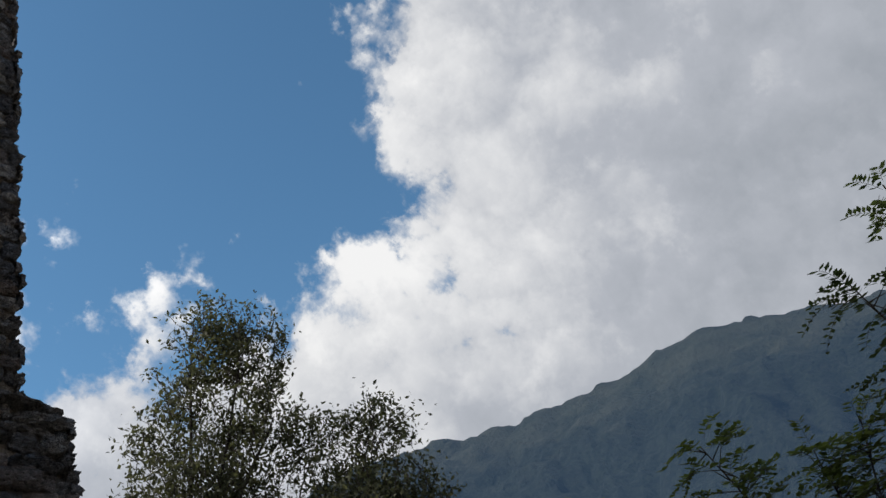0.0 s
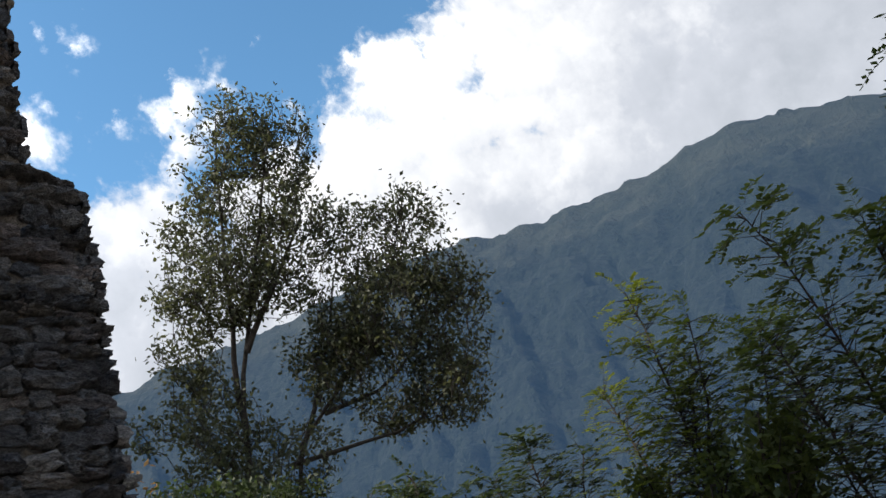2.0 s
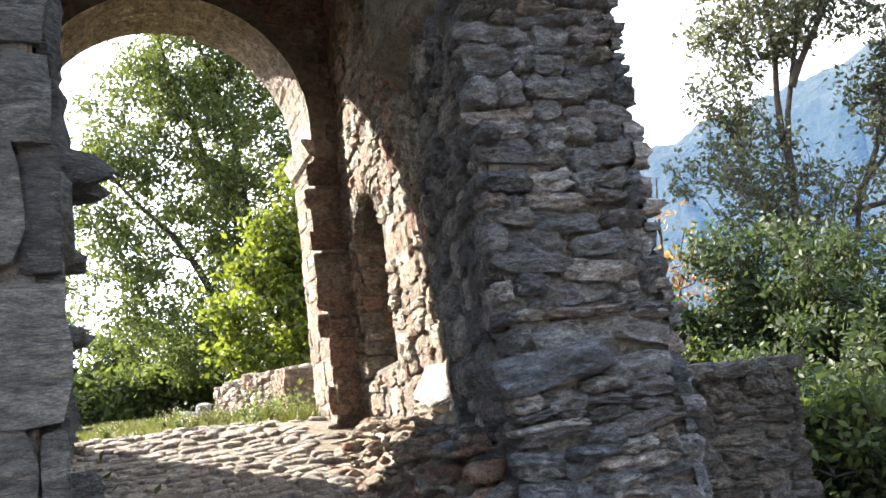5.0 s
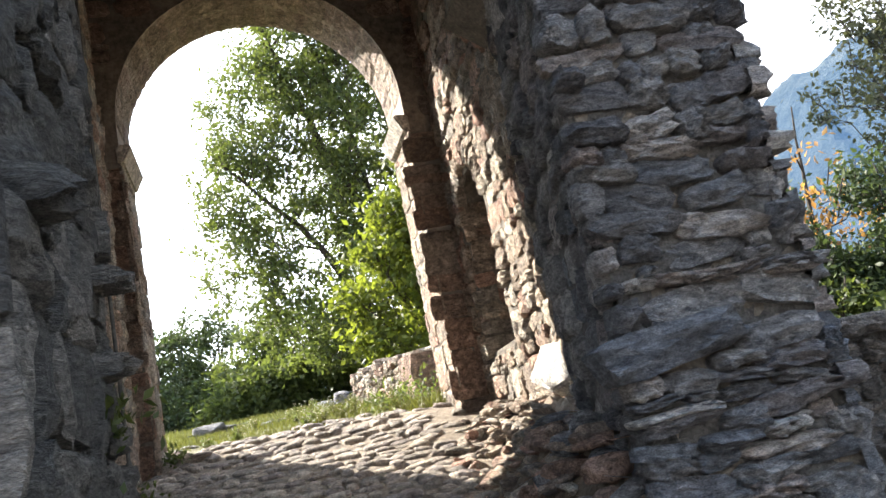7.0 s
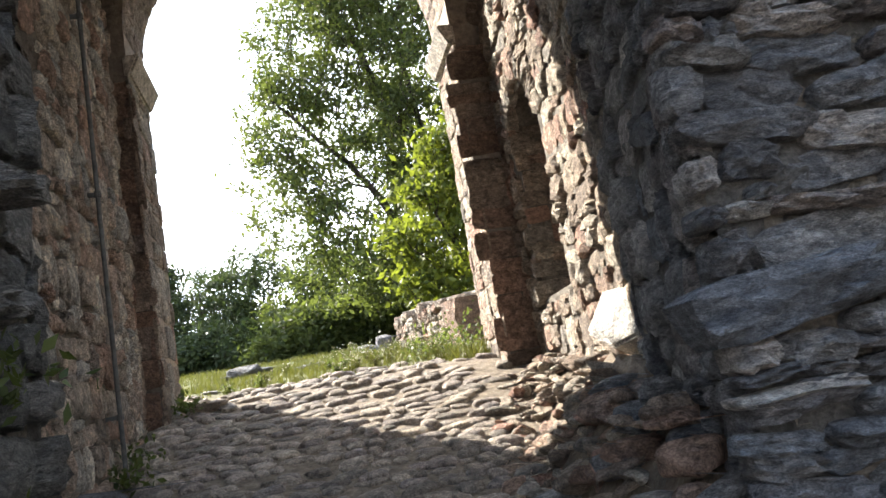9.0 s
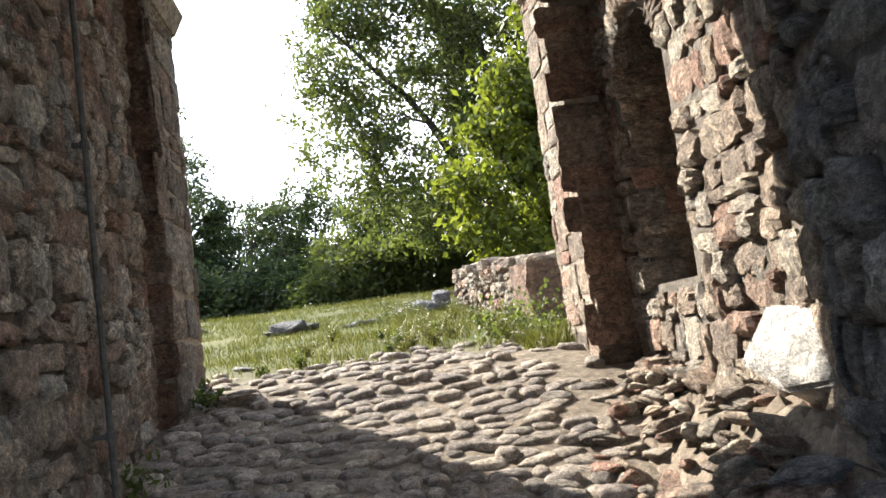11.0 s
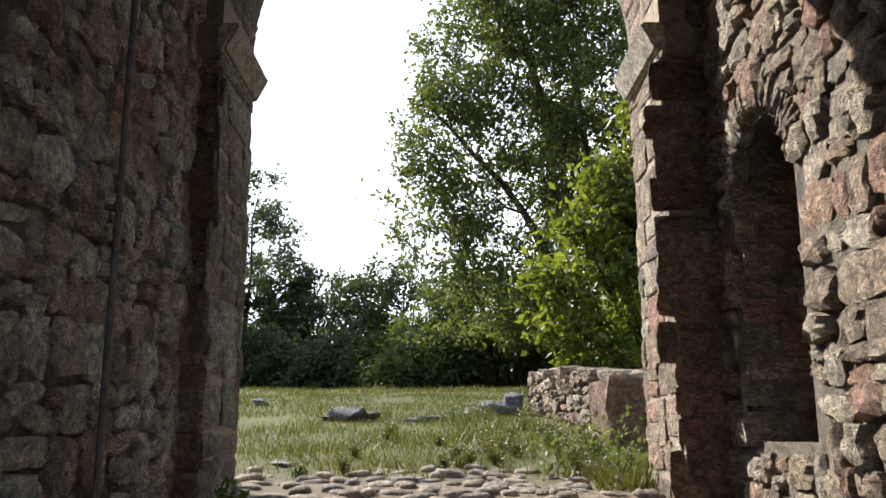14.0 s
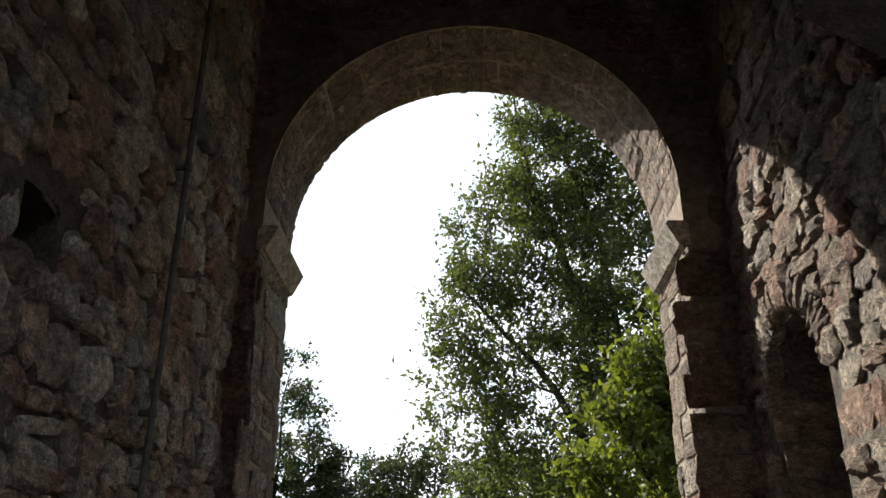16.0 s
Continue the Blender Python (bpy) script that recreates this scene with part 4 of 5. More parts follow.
def build_bank():
    """Earth and rubble heaped against the foot of the wall."""
    bm = bmesh.new()
    rows = []
    for y in np.arange(4.28, 7.50, 0.05):
        wall = float(np.interp(y, [p[1] for p in RIGHT_PLAN], [p[0] for p in RIGHT_PLAN])) + 0.08
        foot = float(np.interp(y, [4.2, 5.2, 6.2, 7.5], [3.04, 3.12, 3.30, 3.56]))
        row = []
        for k in np.linspace(0, 1, 16):
            x = foot + (wall - foot) * k
            g = ground_height(foot, y) - 0.05
            z = g + (bank_height(y) - g) * min(1, k * 1.5) ** 0.75
            z += 0.05 * fbm(Vector((x * 4, y * 4, 2)), 3) + 0.025 * fbm(Vector((x * 17, y * 17, 5)), 3)
            row.append(bm.verts.new((x + 0.03 * fbm(Vector((x * 5, y * 5, 7)), 2), y, z)))
        rows.append(row)
    for a, b in zip(rows, rows[1:]):
        for i in range(15):
            bm.faces.new((a[i], a[i + 1], b[i + 1], b[i]))
    ob = new("rubble_bank", bm_mesh("rubble_bank", bm, m_soil))
    tagged(ob, "bank of earth and stone debris against the wall foot", "rubble", kind="structure")
    r = np.random.default_rng(75)
    mixed = ROCKS + ROCKS_GREY + ROCKS_DARK
    for i in range(215):
        y = r.uniform(4.32, 7.4) if i % 2 else r.uniform(5.7, 7.6)
        k = r.uniform(0.0, 0.85) if y < 5.8 else r.uniform(-0.45, 0.85)
        wall = float(np.interp(y, [p[1] for p in RIGHT_PLAN], [p[0] for p in RIGHT_PLAN]))
        foot = float(np.interp(y, [4.2, 5.2, 6.2, 7.5], [3.04, 3.12, 3.30, 3.56]))
        x = foot + (wall - foot) * k
        g = ground_height(foot, y) - 0.05
        z = g + 0.05 * (k < 0) + (bank_height(y) - g) * min(1, max(k, 0) * 1.5) ** 0.75
        if abs(y - 5.75) < 0.3 and x > 3.47:
            continue
        s = r.uniform(0.07, 0.2) if y > 5.5 else r.uniform(0.14, 0.28)
        pool = ROCKS if y > 5.4 else ROCKS_DARK + ROCKS_GREY[:2]
        me = pool[int(r.integers(len(pool)))]
        stone_thing(me, x, y, (s, s * r.uniform(0.6, 1), s * r.uniform(0.45, 0.8)), r.uniform(0, 360), z, (r.uniform(-18, 18), r.uniform(-30, 8)), sink=s * 0.17)
    # smaller chips over the bare part of the bank
    q = np.random.default_rng(78)
    for i in range(46):
        y, k = q.uniform(4.9, 6.1), q.uniform(0.0, 0.62)
        wall = float(np.interp(y, [p[1] for p in RIGHT_PLAN], [p[0] for p in RIGHT_PLAN]))
        foot = float(np.interp(y, [4.2, 5.2, 6.2, 7.5], [3.04, 3.12, 3.30, 3.56]))
        g = ground_height(foot, y) - 0.05
        z = g + (bank_height(y) - g) * min(1, k * 1.5) ** 0.75
        s = q.uniform(0.08, 0.2)
        stone_thing(ROCKS[int(q.integers(8))], foot + (wall - foot) * k, y, (s, s * q.uniform(0.6, 1), s * q.uniform(0.5, 0.8)), q.uniform(0, 360), z, (q.uniform(-18, 18), q.uniform(-30, 8)), sink=s * 0.15)
    # the pale leaning block
    bm = bmesh.new()
    face = [Vector(q) for q in ((3.665, 5.98, 2.115), (3.56, 6.02, 1.94), (3.605, 5.84, 1.85), (3.64, 5.62, 1.88), (3.69, 5.55, 2.09))]
    n = (face[1] - face[0]).cross(face[4] - face[0]).normalized()
    n = -n if n.z > 0 else n
    hi = [bm.verts.new(q) for q in face]
    lo = [bm.verts.new(q + n * 0.15 + Vector((0.03, 0, -0.02))) for q in face]
    for i in range(5):
        bm.faces.new((lo[i], lo[(i + 1) % 5], hi[(i + 1) % 5], hi[i]))
    bm.faces.new(hi)
    bm.faces.new(lo[::-1])
    bmesh.ops.bevel(bm, geom=bm.edges[:], offset=0.012, segments=2, affect="EDGES")
    ob = new("pale_block", bm_mesh("pale_block", bm, m_white))
    tagged(ob, "pale dressed stone block leaning against the wall", "stone")
    # left foot of the passage
    for i in range(16):
        y = r.uniform(4.6, 6.7)
        wall = float(np.interp(y, [p[1] for p in LEFT_PLAN], [p[0] for p in LEFT_PLAN]))
        s = r.uniform(0.14, 0.36)
        stone_thing(ROCKS_GREY[int(r.integers(6))], wall + r.uniform(0.02, 0.22), y, (s, s * r.uniform(0.6, 1), s * r.uniform(0.5, 0.9)), r.uniform(0, 360), None, (r.uniform(-20, 20), r.uniform(-15, 15)), "grey broken stone at the wall foot", "wall foot stones", s * 0.12)
    stone_thing(ROCKS_GREY[1], 1.36, 6.05, (0.62, 0.42, 0.62), 82, None, (0, 6), "large flat grey stone ledge at the wall foot", "wall foot stones", 0.05)
    stone_thing(ROCKS_GREY[3], 1.52, 5.45, (0.5, 0.36, 0.5), 100, None, (4, 8), "large flat grey stone ledge at the wall foot", "wall foot stones", 0.05)
    stone_thing(ROCKS[2], 1.64, 8.02, (0.26, 0.16, 0.14), 8, None, (0, 0), "small squared stone at the jamb foot", "wall foot stones")
    # dark blocks stacked under the pale one, and a boulder at the foot
    for i, (x, y, z, sx, sy, sz, rz) in enumerate([(3.43, 5.36, 1.58, 0.36, 0.30, 0.34, 20), (3.40, 5.50, 1.40, 0.40, 0.30, 0.36, 75), (3.45, 5.12, 1.42, 0.38, 0.34, 0.40, 130), (3.36, 5.28, 1.30, 0.34, 0.28, 0.36, 50)]):
        stone_thing(ROCKS_DARK[i], x, y, (sx, sy, sz), rz, z, (5, -8), "dark reddish block stacked at the wall foot", sink=0.03)
    stone_thing(ROCKS_GREY[4], 3.24, 5.55, (0.42, 0.34, 0.30), 30, None, (3, -4), "rounded grey boulder at the edge of the cobbles", sink=0.04)
    # broken blocks at the near foot of the shaded wall
    for i, (x, y, sx, sy, sz, rz) in enumerate([(1.70, 4.45, 0.34, 0.24, 0.9, 80), (1.72, 4.15, 0.42, 0.3, 0.7, 100), (1.74, 4.75, 0.36, 0.26, 0.5, 60), (1.70, 5.05, 0.4, 0.3, 0.4, 95)]):
        stone_thing((ROCKS_GREY + ROCKS)[i * 3], x, y, (sx, sy, sz), rz, None, (2, 3), "pale broken block at the wall foot", "wall foot stones", 0.04)
    # rocks in the meadow
    for i, (x, y, s, f) in enumerate([(3.05, 13.5, 0.50, 0.75), (2.86, 13.4, 0.34, 0.6), (3.28, 13.55, 0.40, 0.9), (1.52, 12.7, 0.50, 0.45), (1.68, 12.8, 0.34, 0.5), (1.36, 12.75, 0.28, 0.4), (2.05, 12.8, 0.26, 0.3), (2.22, 12.75, 0.34, 0.4), (2.4, 12.85, 0.28, 0.4), (1.31, 10.4, 0.15, 0.35), (1.51, 9.25, 0.22, 0.32), (0.1, 15.1, 0.24, 0.7), (0.3, 14.9, 0.16, 0.5)]):
        stone_thing(ROCKS_GREY[i % 6], x, y, (s, s * 0.75, s * f * 1.4), i * 47, None, (4, -3), "weathered grey rock half sunk in meadow grass", "meadow rocks", 0.04)
    # upright squared block at the end of the meadow wall
    bm = bmesh.new()
    box(bm, -0.2, 0.2, -0.17, 0.17, 0, 0.52)
    bmesh.ops.subdivide_edges(bm, edges=bm.edges[:], cuts=2, use_grid_fill=True)
    for v in bm.verts:
        v.co += Vector((fbm(v.co * 5), fbm(v.co * 5 + Vector((4, 0, 0))), fbm(v.co * 4 + Vector((0, 7, 0))))) * 0.022
    ob = new("standing_block", bm_mesh("standing_block", bm, m_dark))
    ob.matrix_world = pose(3.88, 10.35, ground_height(3.88, 10.35) - 0.04, 2, -2, 12)
    tagged(ob, "squared grey stone block standing at the wall end", "stone")


build_bank()


def build_pole():
    """Earthing rod on the left wall, with clips."""
    root = new("lightning_conductor")
    x, y = 1.365, 6.76
    root.location = (x, y, ground_height(x, y))
    tagged(root, "thin grey metal conductor pipe clipped to the wall", "pipe")
    bm = bmesh.new()
    bmesh.ops.create_cone(bm, cap_ends=True, segments=10, radius1=0.012, radius2=0.012, depth=5.4)
    bmesh.ops.translate(bm, verts=bm.verts[:], vec=(0, 0, 2.7))
    part("pipe", bm_mesh("pipe", bm, m_metal), root)
    c = bmesh.new()
    bmesh.ops.create_cone(c, cap_ends=True, segments=10, radius1=0.018, radius2=0.018, depth=0.03)
    box(c, -0.09, 0.0, -0.008, 0.008, -0.01, 0.01)
    clip = bm_mesh("clip", c, m_metal)
    for z in (0.35, 1.5, 2.5, 3.4):
        part("clip", clip, root, m=pose(0, 0, z))


build_pole()

# ---- plants ----


def tubes(segments, sides=5):
    """Tapered tubes: (p0, p1, r0, r1)."""
    V, F = [], []
    for p0, p1, r0, r1 in segments:
        d = (p1 - p0).normalized()
        a = d.orthogonal().normalized()
        b = d.cross(a)
        base = len(V)
        for p, r in ((p0, r0), (p1, r1)):
            for k in range(sides):
                t = 2 * math.pi * k / sides
                V.append(p + (a * math.cos(t) + b * math.sin(t)) * r)
        for k in range(sides):
            j = (k + 1) % sides
            F.append((base + k, base + j, base + sides + j, base + sides + k))
    return V, F


def leaf_mesh(name, centres, size, mat, r, droop=0.05, narrow=0.5):
    """Many small folded leaves round the centres."""
    n = len(centres)
    c = np.asarray(centres, float)
    d = r.normal(0, 1, (n, 3))
    d[:, 2] -= droop
    d /= np.linalg.norm(d, axis=1)[:, None]
    s = r.normal(0, 1, (n, 3))
    s -= (s * d).sum(1)[:, None] * d
    s /= np.linalg.norm(s, axis=1)[:, None]
    nn = np.cross(d, s)
    L = size * r.uniform(0.6, 1.25, (n, 1))
    W = L * narrow
    tip, mid = c + d * L, c + d * L * 0.45
    a, b = mid + s * W * 0.5 + nn * W * 0.15, mid - s * W * 0.5 + nn * W * 0.15
    V = np.stack([c, a, tip, b], 1).reshape(-1, 3)
    me = bpy.data.meshes.new(name)
    me.vertices.add(4 * n)
    me.vertices.foreach_set("co", V.ravel())
    idx = np.arange(n)[:, None] * 4
    tri = np.concatenate([idx + np.array([0, 1, 2]), idx + np.array([0, 2, 3])], 1).reshape(-1)
    me.loops.add(6 * n)
    me.loops.foreach_set("vertex_index", tri)
    me.polygons.add(2 * n)
    me.polygons.foreach_set("loop_start", np.arange(2 * n) * 3)
    me.update(calc_edges=True)
    me.validate()
    me.materials.append(mat)
    return me


def crown_points(blobs, n, r, shell=0.55):
    """Clump centres inside ellipsoids, more of them towards the outside, with gaps."""
    vol = np.array([b[3] * b[3] * b[4] for b in blobs]) ** 0.8
    pts = []
    while len(pts) < n:
        b = blobs[int(r.choice(len(blobs), p=vol / vol.sum()))]
        d = r.normal(0, 1, 3)
        d /= np.linalg.norm(d)
        k = r.uniform(shell ** 3, 1.08) ** (1 / 3)
        p = np.array(b[:3]) + d * k * np.array((b[3], b[3], b[4]))
        if fbm(Vector(p) * 0.9, 2) > -0.22:
            pts.append(p)
    return np.array(pts)


def grow(stems, clumps, r, r_trunk):
    """Branches from the stems out to every clump; returns tube segments and the twig points."""
    nodes, rad, segs = [], [], []
    for stem in stems:
        n = len(stem)
        for i in range(n):
            nodes.append(np.array(stem[i], float))
            rad.append(r_trunk * (1 - 0.8 * i / (n - 1)))
            if i:
                segs.append((Vector(stem[i - 1]), Vector(stem[i]), r_trunk * (1 - 0.8 * (i - 1) / (n - 1)), r_trunk * (1 - 0.8 * i / (n - 1))))
    twigs = []
    order = np.argsort([min(np.linalg.norm(c - q) for q in nodes) for c in clumps])
    for k in order:
        c = clumps[k]
        N = np.array(nodes)
        dist = np.linalg.norm(N - c, axis=1) + np.maximum(N[:, 2] - c[2] + 0.3, 0) * 1.6 + np.array([0.25 if q > r_trunk * 0.5 else 0 for q in rad])
        i = int(np.argmin(dist))
        a, ra = nodes[i], rad[i]
        m = (a + c) / 2 + r.normal(0, 0.08, 3) + np.array((0, 0, 0.06)) * np.linalg.norm(c - a)
        r0 = max(min(ra * 0.62, r_trunk * 0.3), 0.010)
        segs.append((Vector(a), Vector(m), r0, r0 * 0.75))
        segs.append((Vector(m), Vector(c), r0 * 0.75, max(r0 * 0.45, 0.005)))
        nodes += [m, c]
        rad += [r0 * 0.75, max(r0 * 0.45, 0.006)]
        twigs.append((m, c))
    return segs, twigs


def build_tree(name, label, category, base, stems, blobs, clumps, leaves, size, mat, seed, r_trunk=0.16, spread=0.3, group="", narrow=0.5, shell=0.45):
    r = np.random.default_rng(seed)
    root = new(name)
    root.location = base
    tagged(root, label, category, group)
    pts = crown_points(blobs, clumps, r, shell)
    segs, twigs = grow(stems, pts, r, r_trunk)
    B = Vector(base)
    segs = [(a - B, b - B, q, s) for a, b, q, s in segs]
    part("trunk", mesh_of("trunk", *tubes(segs), m_bark, True), root)
    k = r.integers(len(twigs), size=leaves)
    t = r.uniform(0.35, 1.1, (leaves, 1))
    A = np.array([q[0] for q in twigs])[k]
    C = np.array([q[1] for q in twigs])[k]
    p = A + (C - A) * t + r.normal(0, 1, (leaves, 3)) * spread * np.array((1, 1, 0.8)) * r.uniform(0.3, 1, (leaves, 1))
    part("crown", leaf_mesh("crown", p - np.array(base), size, mat, r, narrow=narrow), root)
    return root


def stem(*pts, n=8):
    """A smooth stem through a few points."""
    P = [Vector(p) for p in pts]
    out = []
    for i in range(n):
        t = i / (n - 1) * (len(P) - 1)
        k = min(int(t), len(P) - 2)
        q = P[k].lerp(P[k + 1], t - k)
        out.append(q + Vector((fbm(q * 0.7), fbm(q * 0.7 + Vector((5, 0, 0))), 0)) * 0.12)
    return out


def polar(az, d, z):
    return (0.8 + d * math.cos(radians(az)), 0.26 + d * math.sin(radians(az)), z)


def on_ground(p):
    return (p[0], p[1], ground_height(p[0], p[1]) - 0.1)


def build_trees():
    D = 16.8
    b = on_ground(polar(43.4, D, 0))
    build_tree("tree", "tall airy tree with dark trunk and thin olive leaves", "tree", b,
               [stem(b, polar(42.8, D, 5.5), polar(41.6, D, 7.0), polar(38.5, D, 10), polar(36.5, D, 12.4)), stem(polar(42.6, D, 5.4), polar(42.6, D + 0.2, 7.2), polar(41.6, D, 9.4), polar(40, D, 12.6)), stem(polar(41.6, D, 7.0), polar(38.6, D - 0.4, 8.2), polar(35.5, D - 0.5, 9.6))],
               [(*polar(45.3, D, 7.6), 0.7, 1.3), (*polar(42.3, D, 9.0), 1.25, 1.5), (*polar(39.6, D, 10.6), 1.35, 1.4), (*polar(39.2, D, 12.1), 1.0, 1.05), (*polar(36.4, D, 11.6), 0.9, 1.2), (*polar(36.0, D, 9.4), 1.0, 1.3), (*polar(39.5, D, 8.4), 1.2, 0.8), (*polar(45.5, D, 5.6), 1.2, 1.2), (*polar(41.0, D, 4.6), 1.3, 0.9)],
               1500, 18000, 0.125, m_leaf_olive, 101, 0.075, 0.2, shell=0.1)
    b = on_ground(polar(41.5, 17.0, 0))
    build_tree("tree", "leaning many-stemmed tree with brownish olive leaves", "tree", b,
               [stem(b, polar(40.1, D, 4.7), polar(34.7, D, 6.2), polar(30.6, D, 7.7), polar(28, D, 9.5)), stem(polar(40.1, D, 4.6), polar(36, D - 0.3, 4.6), polar(31.8, D - 0.4, 4.6), polar(27, D - 0.4, 5.5)),
                stem(polar(39, D, 5.0), polar(36, D + 0.4, 7), polar(33.5, D + 0.4, 8.8)), stem(polar(37.5, D, 5.4), polar(33, D, 5.6), polar(27.5, D, 7.0))],
               [(*polar(28.4, D, 8.5), 0.95, 1.25), (*polar(31.6, D, 8.5), 0.9, 1.1), (*polar(27.0, D, 6.7), 0.8, 1.4), (*polar(30.6, D, 6.9), 1.3, 1.3), (*polar(34.0, D, 7.0), 1.0, 1.3), (*polar(28.6, D, 5.2), 1.0, 0.7), (*polar(32.6, D, 5.2), 0.9, 0.6), (*polar(36.6, D, 6.4), 0.8, 0.9)],
               1500, 15000, 0.125, m_leaf_olive, 102, 0.055, 0.2, shell=0.1)
    b = on_ground(polar(51.5, 13, 0))
    build_tree("small_tree", "nearly bare sapling with a few rust-coloured leaves", "tree", b, [stem(b, polar(51.2, 13, 3.4), polar(50.2, 13, 4.9))],
               [(*polar(51, 13, 3.9), 0.55, 0.9), (*polar(49.5, 13, 3.3), 0.5, 0.6)], 40, 420, 0.12, m_leaf_rust, 103, 0.05, 0.2)
    # dark shrubs below the trees
    k = 110
    spikes = [[(-0.6, 0.5, 0.1), (0.5, -0.5, 0.3)], [(0.2, -0.1, 0.4), (0.8, -0.8, -0.2), (-0.5, 0.6, 0)], [(-0.3, 0.3, 0.5)], [(0.6, -0.6, 0.1), (-0.7, 0.7, -0.1)]]
    for az, d, top, w, mat, lab in [(53.5, 11.5, 2.6, 0.8, m_leaf_green, "leafy green shrub with loose twigs"), (50.5, 11.5, 3.1, 0.8, m_leaf_dark, "dense dark green shrub"), (47.5, 11.2, 3.5, 0.9, m_leaf_dark, "dense dark green shrub"), (44.2, 11.5, 3.8, 0.9, m_leaf_dark, "dense dark green shrub"), (41.0, 11.2, 3.3, 1.0, m_leaf_dark, "dense dark green shrub"), (37.5, 11, 2.8, 0.9, m_leaf_dark, "dense dark green shrub"),
                               (34.0, 10.5, 2.2, 0.9, m_leaf_dark, "dense dark green shrub"), (30.5, 10.2, 2.0, 0.9, m_leaf_dark, "dense dark green shrub"), (26, 10.0, 1.7, 0.9, m_leaf_green, "leafy green shrub with loose twigs"), (49.0, 9.4, 2.2, 0.7, m_leaf_dark, "dense dark green shrub"), (45.5, 9.0, 2.3, 0.8, m_leaf_dark, "dense dark green shrub"), (42, 8.6, 1.8, 0.8, m_leaf_dark, "dense dark green shrub"), (38.5, 8.4, 1.9, 0.8, m_leaf_dark, "dense dark green shrub"), (35, 8.2, 1.5, 0.8, m_leaf_dark, "dense dark green shrub")]:
        b = on_ground(polar(az, d, 0))
        zc = (b[2] + top) / 2
        hh = (top - b[2]) / 2
        q = np.random.default_rng(k)
        lobes = [(b[0] + q.normal(0, 0.55) * w, b[1] + q.normal(0, 0.55) * w, b[2] + hh * q.uniform(0.4, 1.7), w * q.uniform(0.35, 0.6), hh * q.uniform(0.25, 0.45)) for _ in range(7)]
        build_tree("shrub", lab, "shrub", b, [stem(b, (b[0], b[1], zc)), stem(b, (b[0] + 0.4, b[1] - 0.3, zc)), stem(b, (b[0] - 0.3, b[1] + 0.4, zc))],
                   [(b[0], b[1], zc - hh * 0.3, w * 0.9, hh * 0.7)] + lobes + [(b[0] + dx, b[1] + dy, top - 0.3 + dz, 0.12, 0.5) for dx, dy, dz in spikes[k % 4]],
                   260, 13000, 0.085, mat, k, 0.04, 0.13, "shrubs below the trees", shell=0.3)
        k += 1
    # tall tree and green growth beyond the far arch
    b = on_ground((6.0, 22.0))
    build_tree("tree", "large spreading tree with grey-green leaves against the sky", "tree", b,
               [stem(b, (6.0, 22, 6), (5.6, 22, 10), (4.6, 22, 13.6)), stem((6, 22, 4), (4, 22, 7.4), (2.2, 22, 9.4)), stem((5.8, 22, 7), (4.2, 22, 11), (3.6, 22, 14.6)), stem((6, 22, 5), (8, 22, 8), (8.6, 22, 11))],
               [(4.5, 22, 12.4, 1.6, 2.6), (4.2, 22, 14.2, 1.0, 1.5), (3.3, 22, 10.8, 1.5, 1.9), (2.8, 22, 8.6, 1.4, 1.7), (2.2, 22, 6.8, 1.1, 1.5), (6.6, 22.3, 9.5, 2.6, 3.2), (8.6, 22.5, 7.6, 2.2, 2.6), (4.6, 22, 5.8, 2.0, 1.8), (11.5, 23, 9, 2.4, 4), (6.4, 22.6, 12.6, 2.0, 2.2), (5.2, 22.4, 8.2, 1.8, 1.6), (5.6, 22.2, 15.0, 1.1, 1.4)],
               3000, 98000, 0.145, m_leaf_green, 130, 0.13, 0.25, shell=0.15)
    b = on_ground((5.6, 15.6))
    build_tree("young_tree", "bright sunlit yellow-green young tree", "tree", b, [stem(b, (5.5, 15.6, 4), (5.1, 15.6, 6.4)), stem(b, (4.9, 15.5, 4), (4.3, 15.3, 5.2))],
               [(5.3, 15.6, 6.4, 0.35, 0.7), (4.9, 15.6, 5.7, 0.5, 0.45), (5.5, 15.6, 5.3, 0.6, 0.4), (4.5, 15.5, 5.0, 0.55, 0.3), (5.2, 15.4, 4.6, 0.7, 0.35), (4.2, 15.4, 4.3, 0.6, 0.3), (4.9, 15.6, 3.9, 0.7, 0.35), (4.3, 15.4, 3.5, 0.5, 0.35), (5.9, 15.8, 4.9, 0.8, 0.7), (6.2, 15.8, 3.8, 1.0, 0.9), (5.2, 15.5, 3.1, 0.9, 0.5), (4.4, 15.5, 2.8, 0.5, 0.3)], 520, 17000, 0.15, m_leaf_bright, 131, 0.05, 0.2, narrow=0.5, shell=0.1)
    k = 140
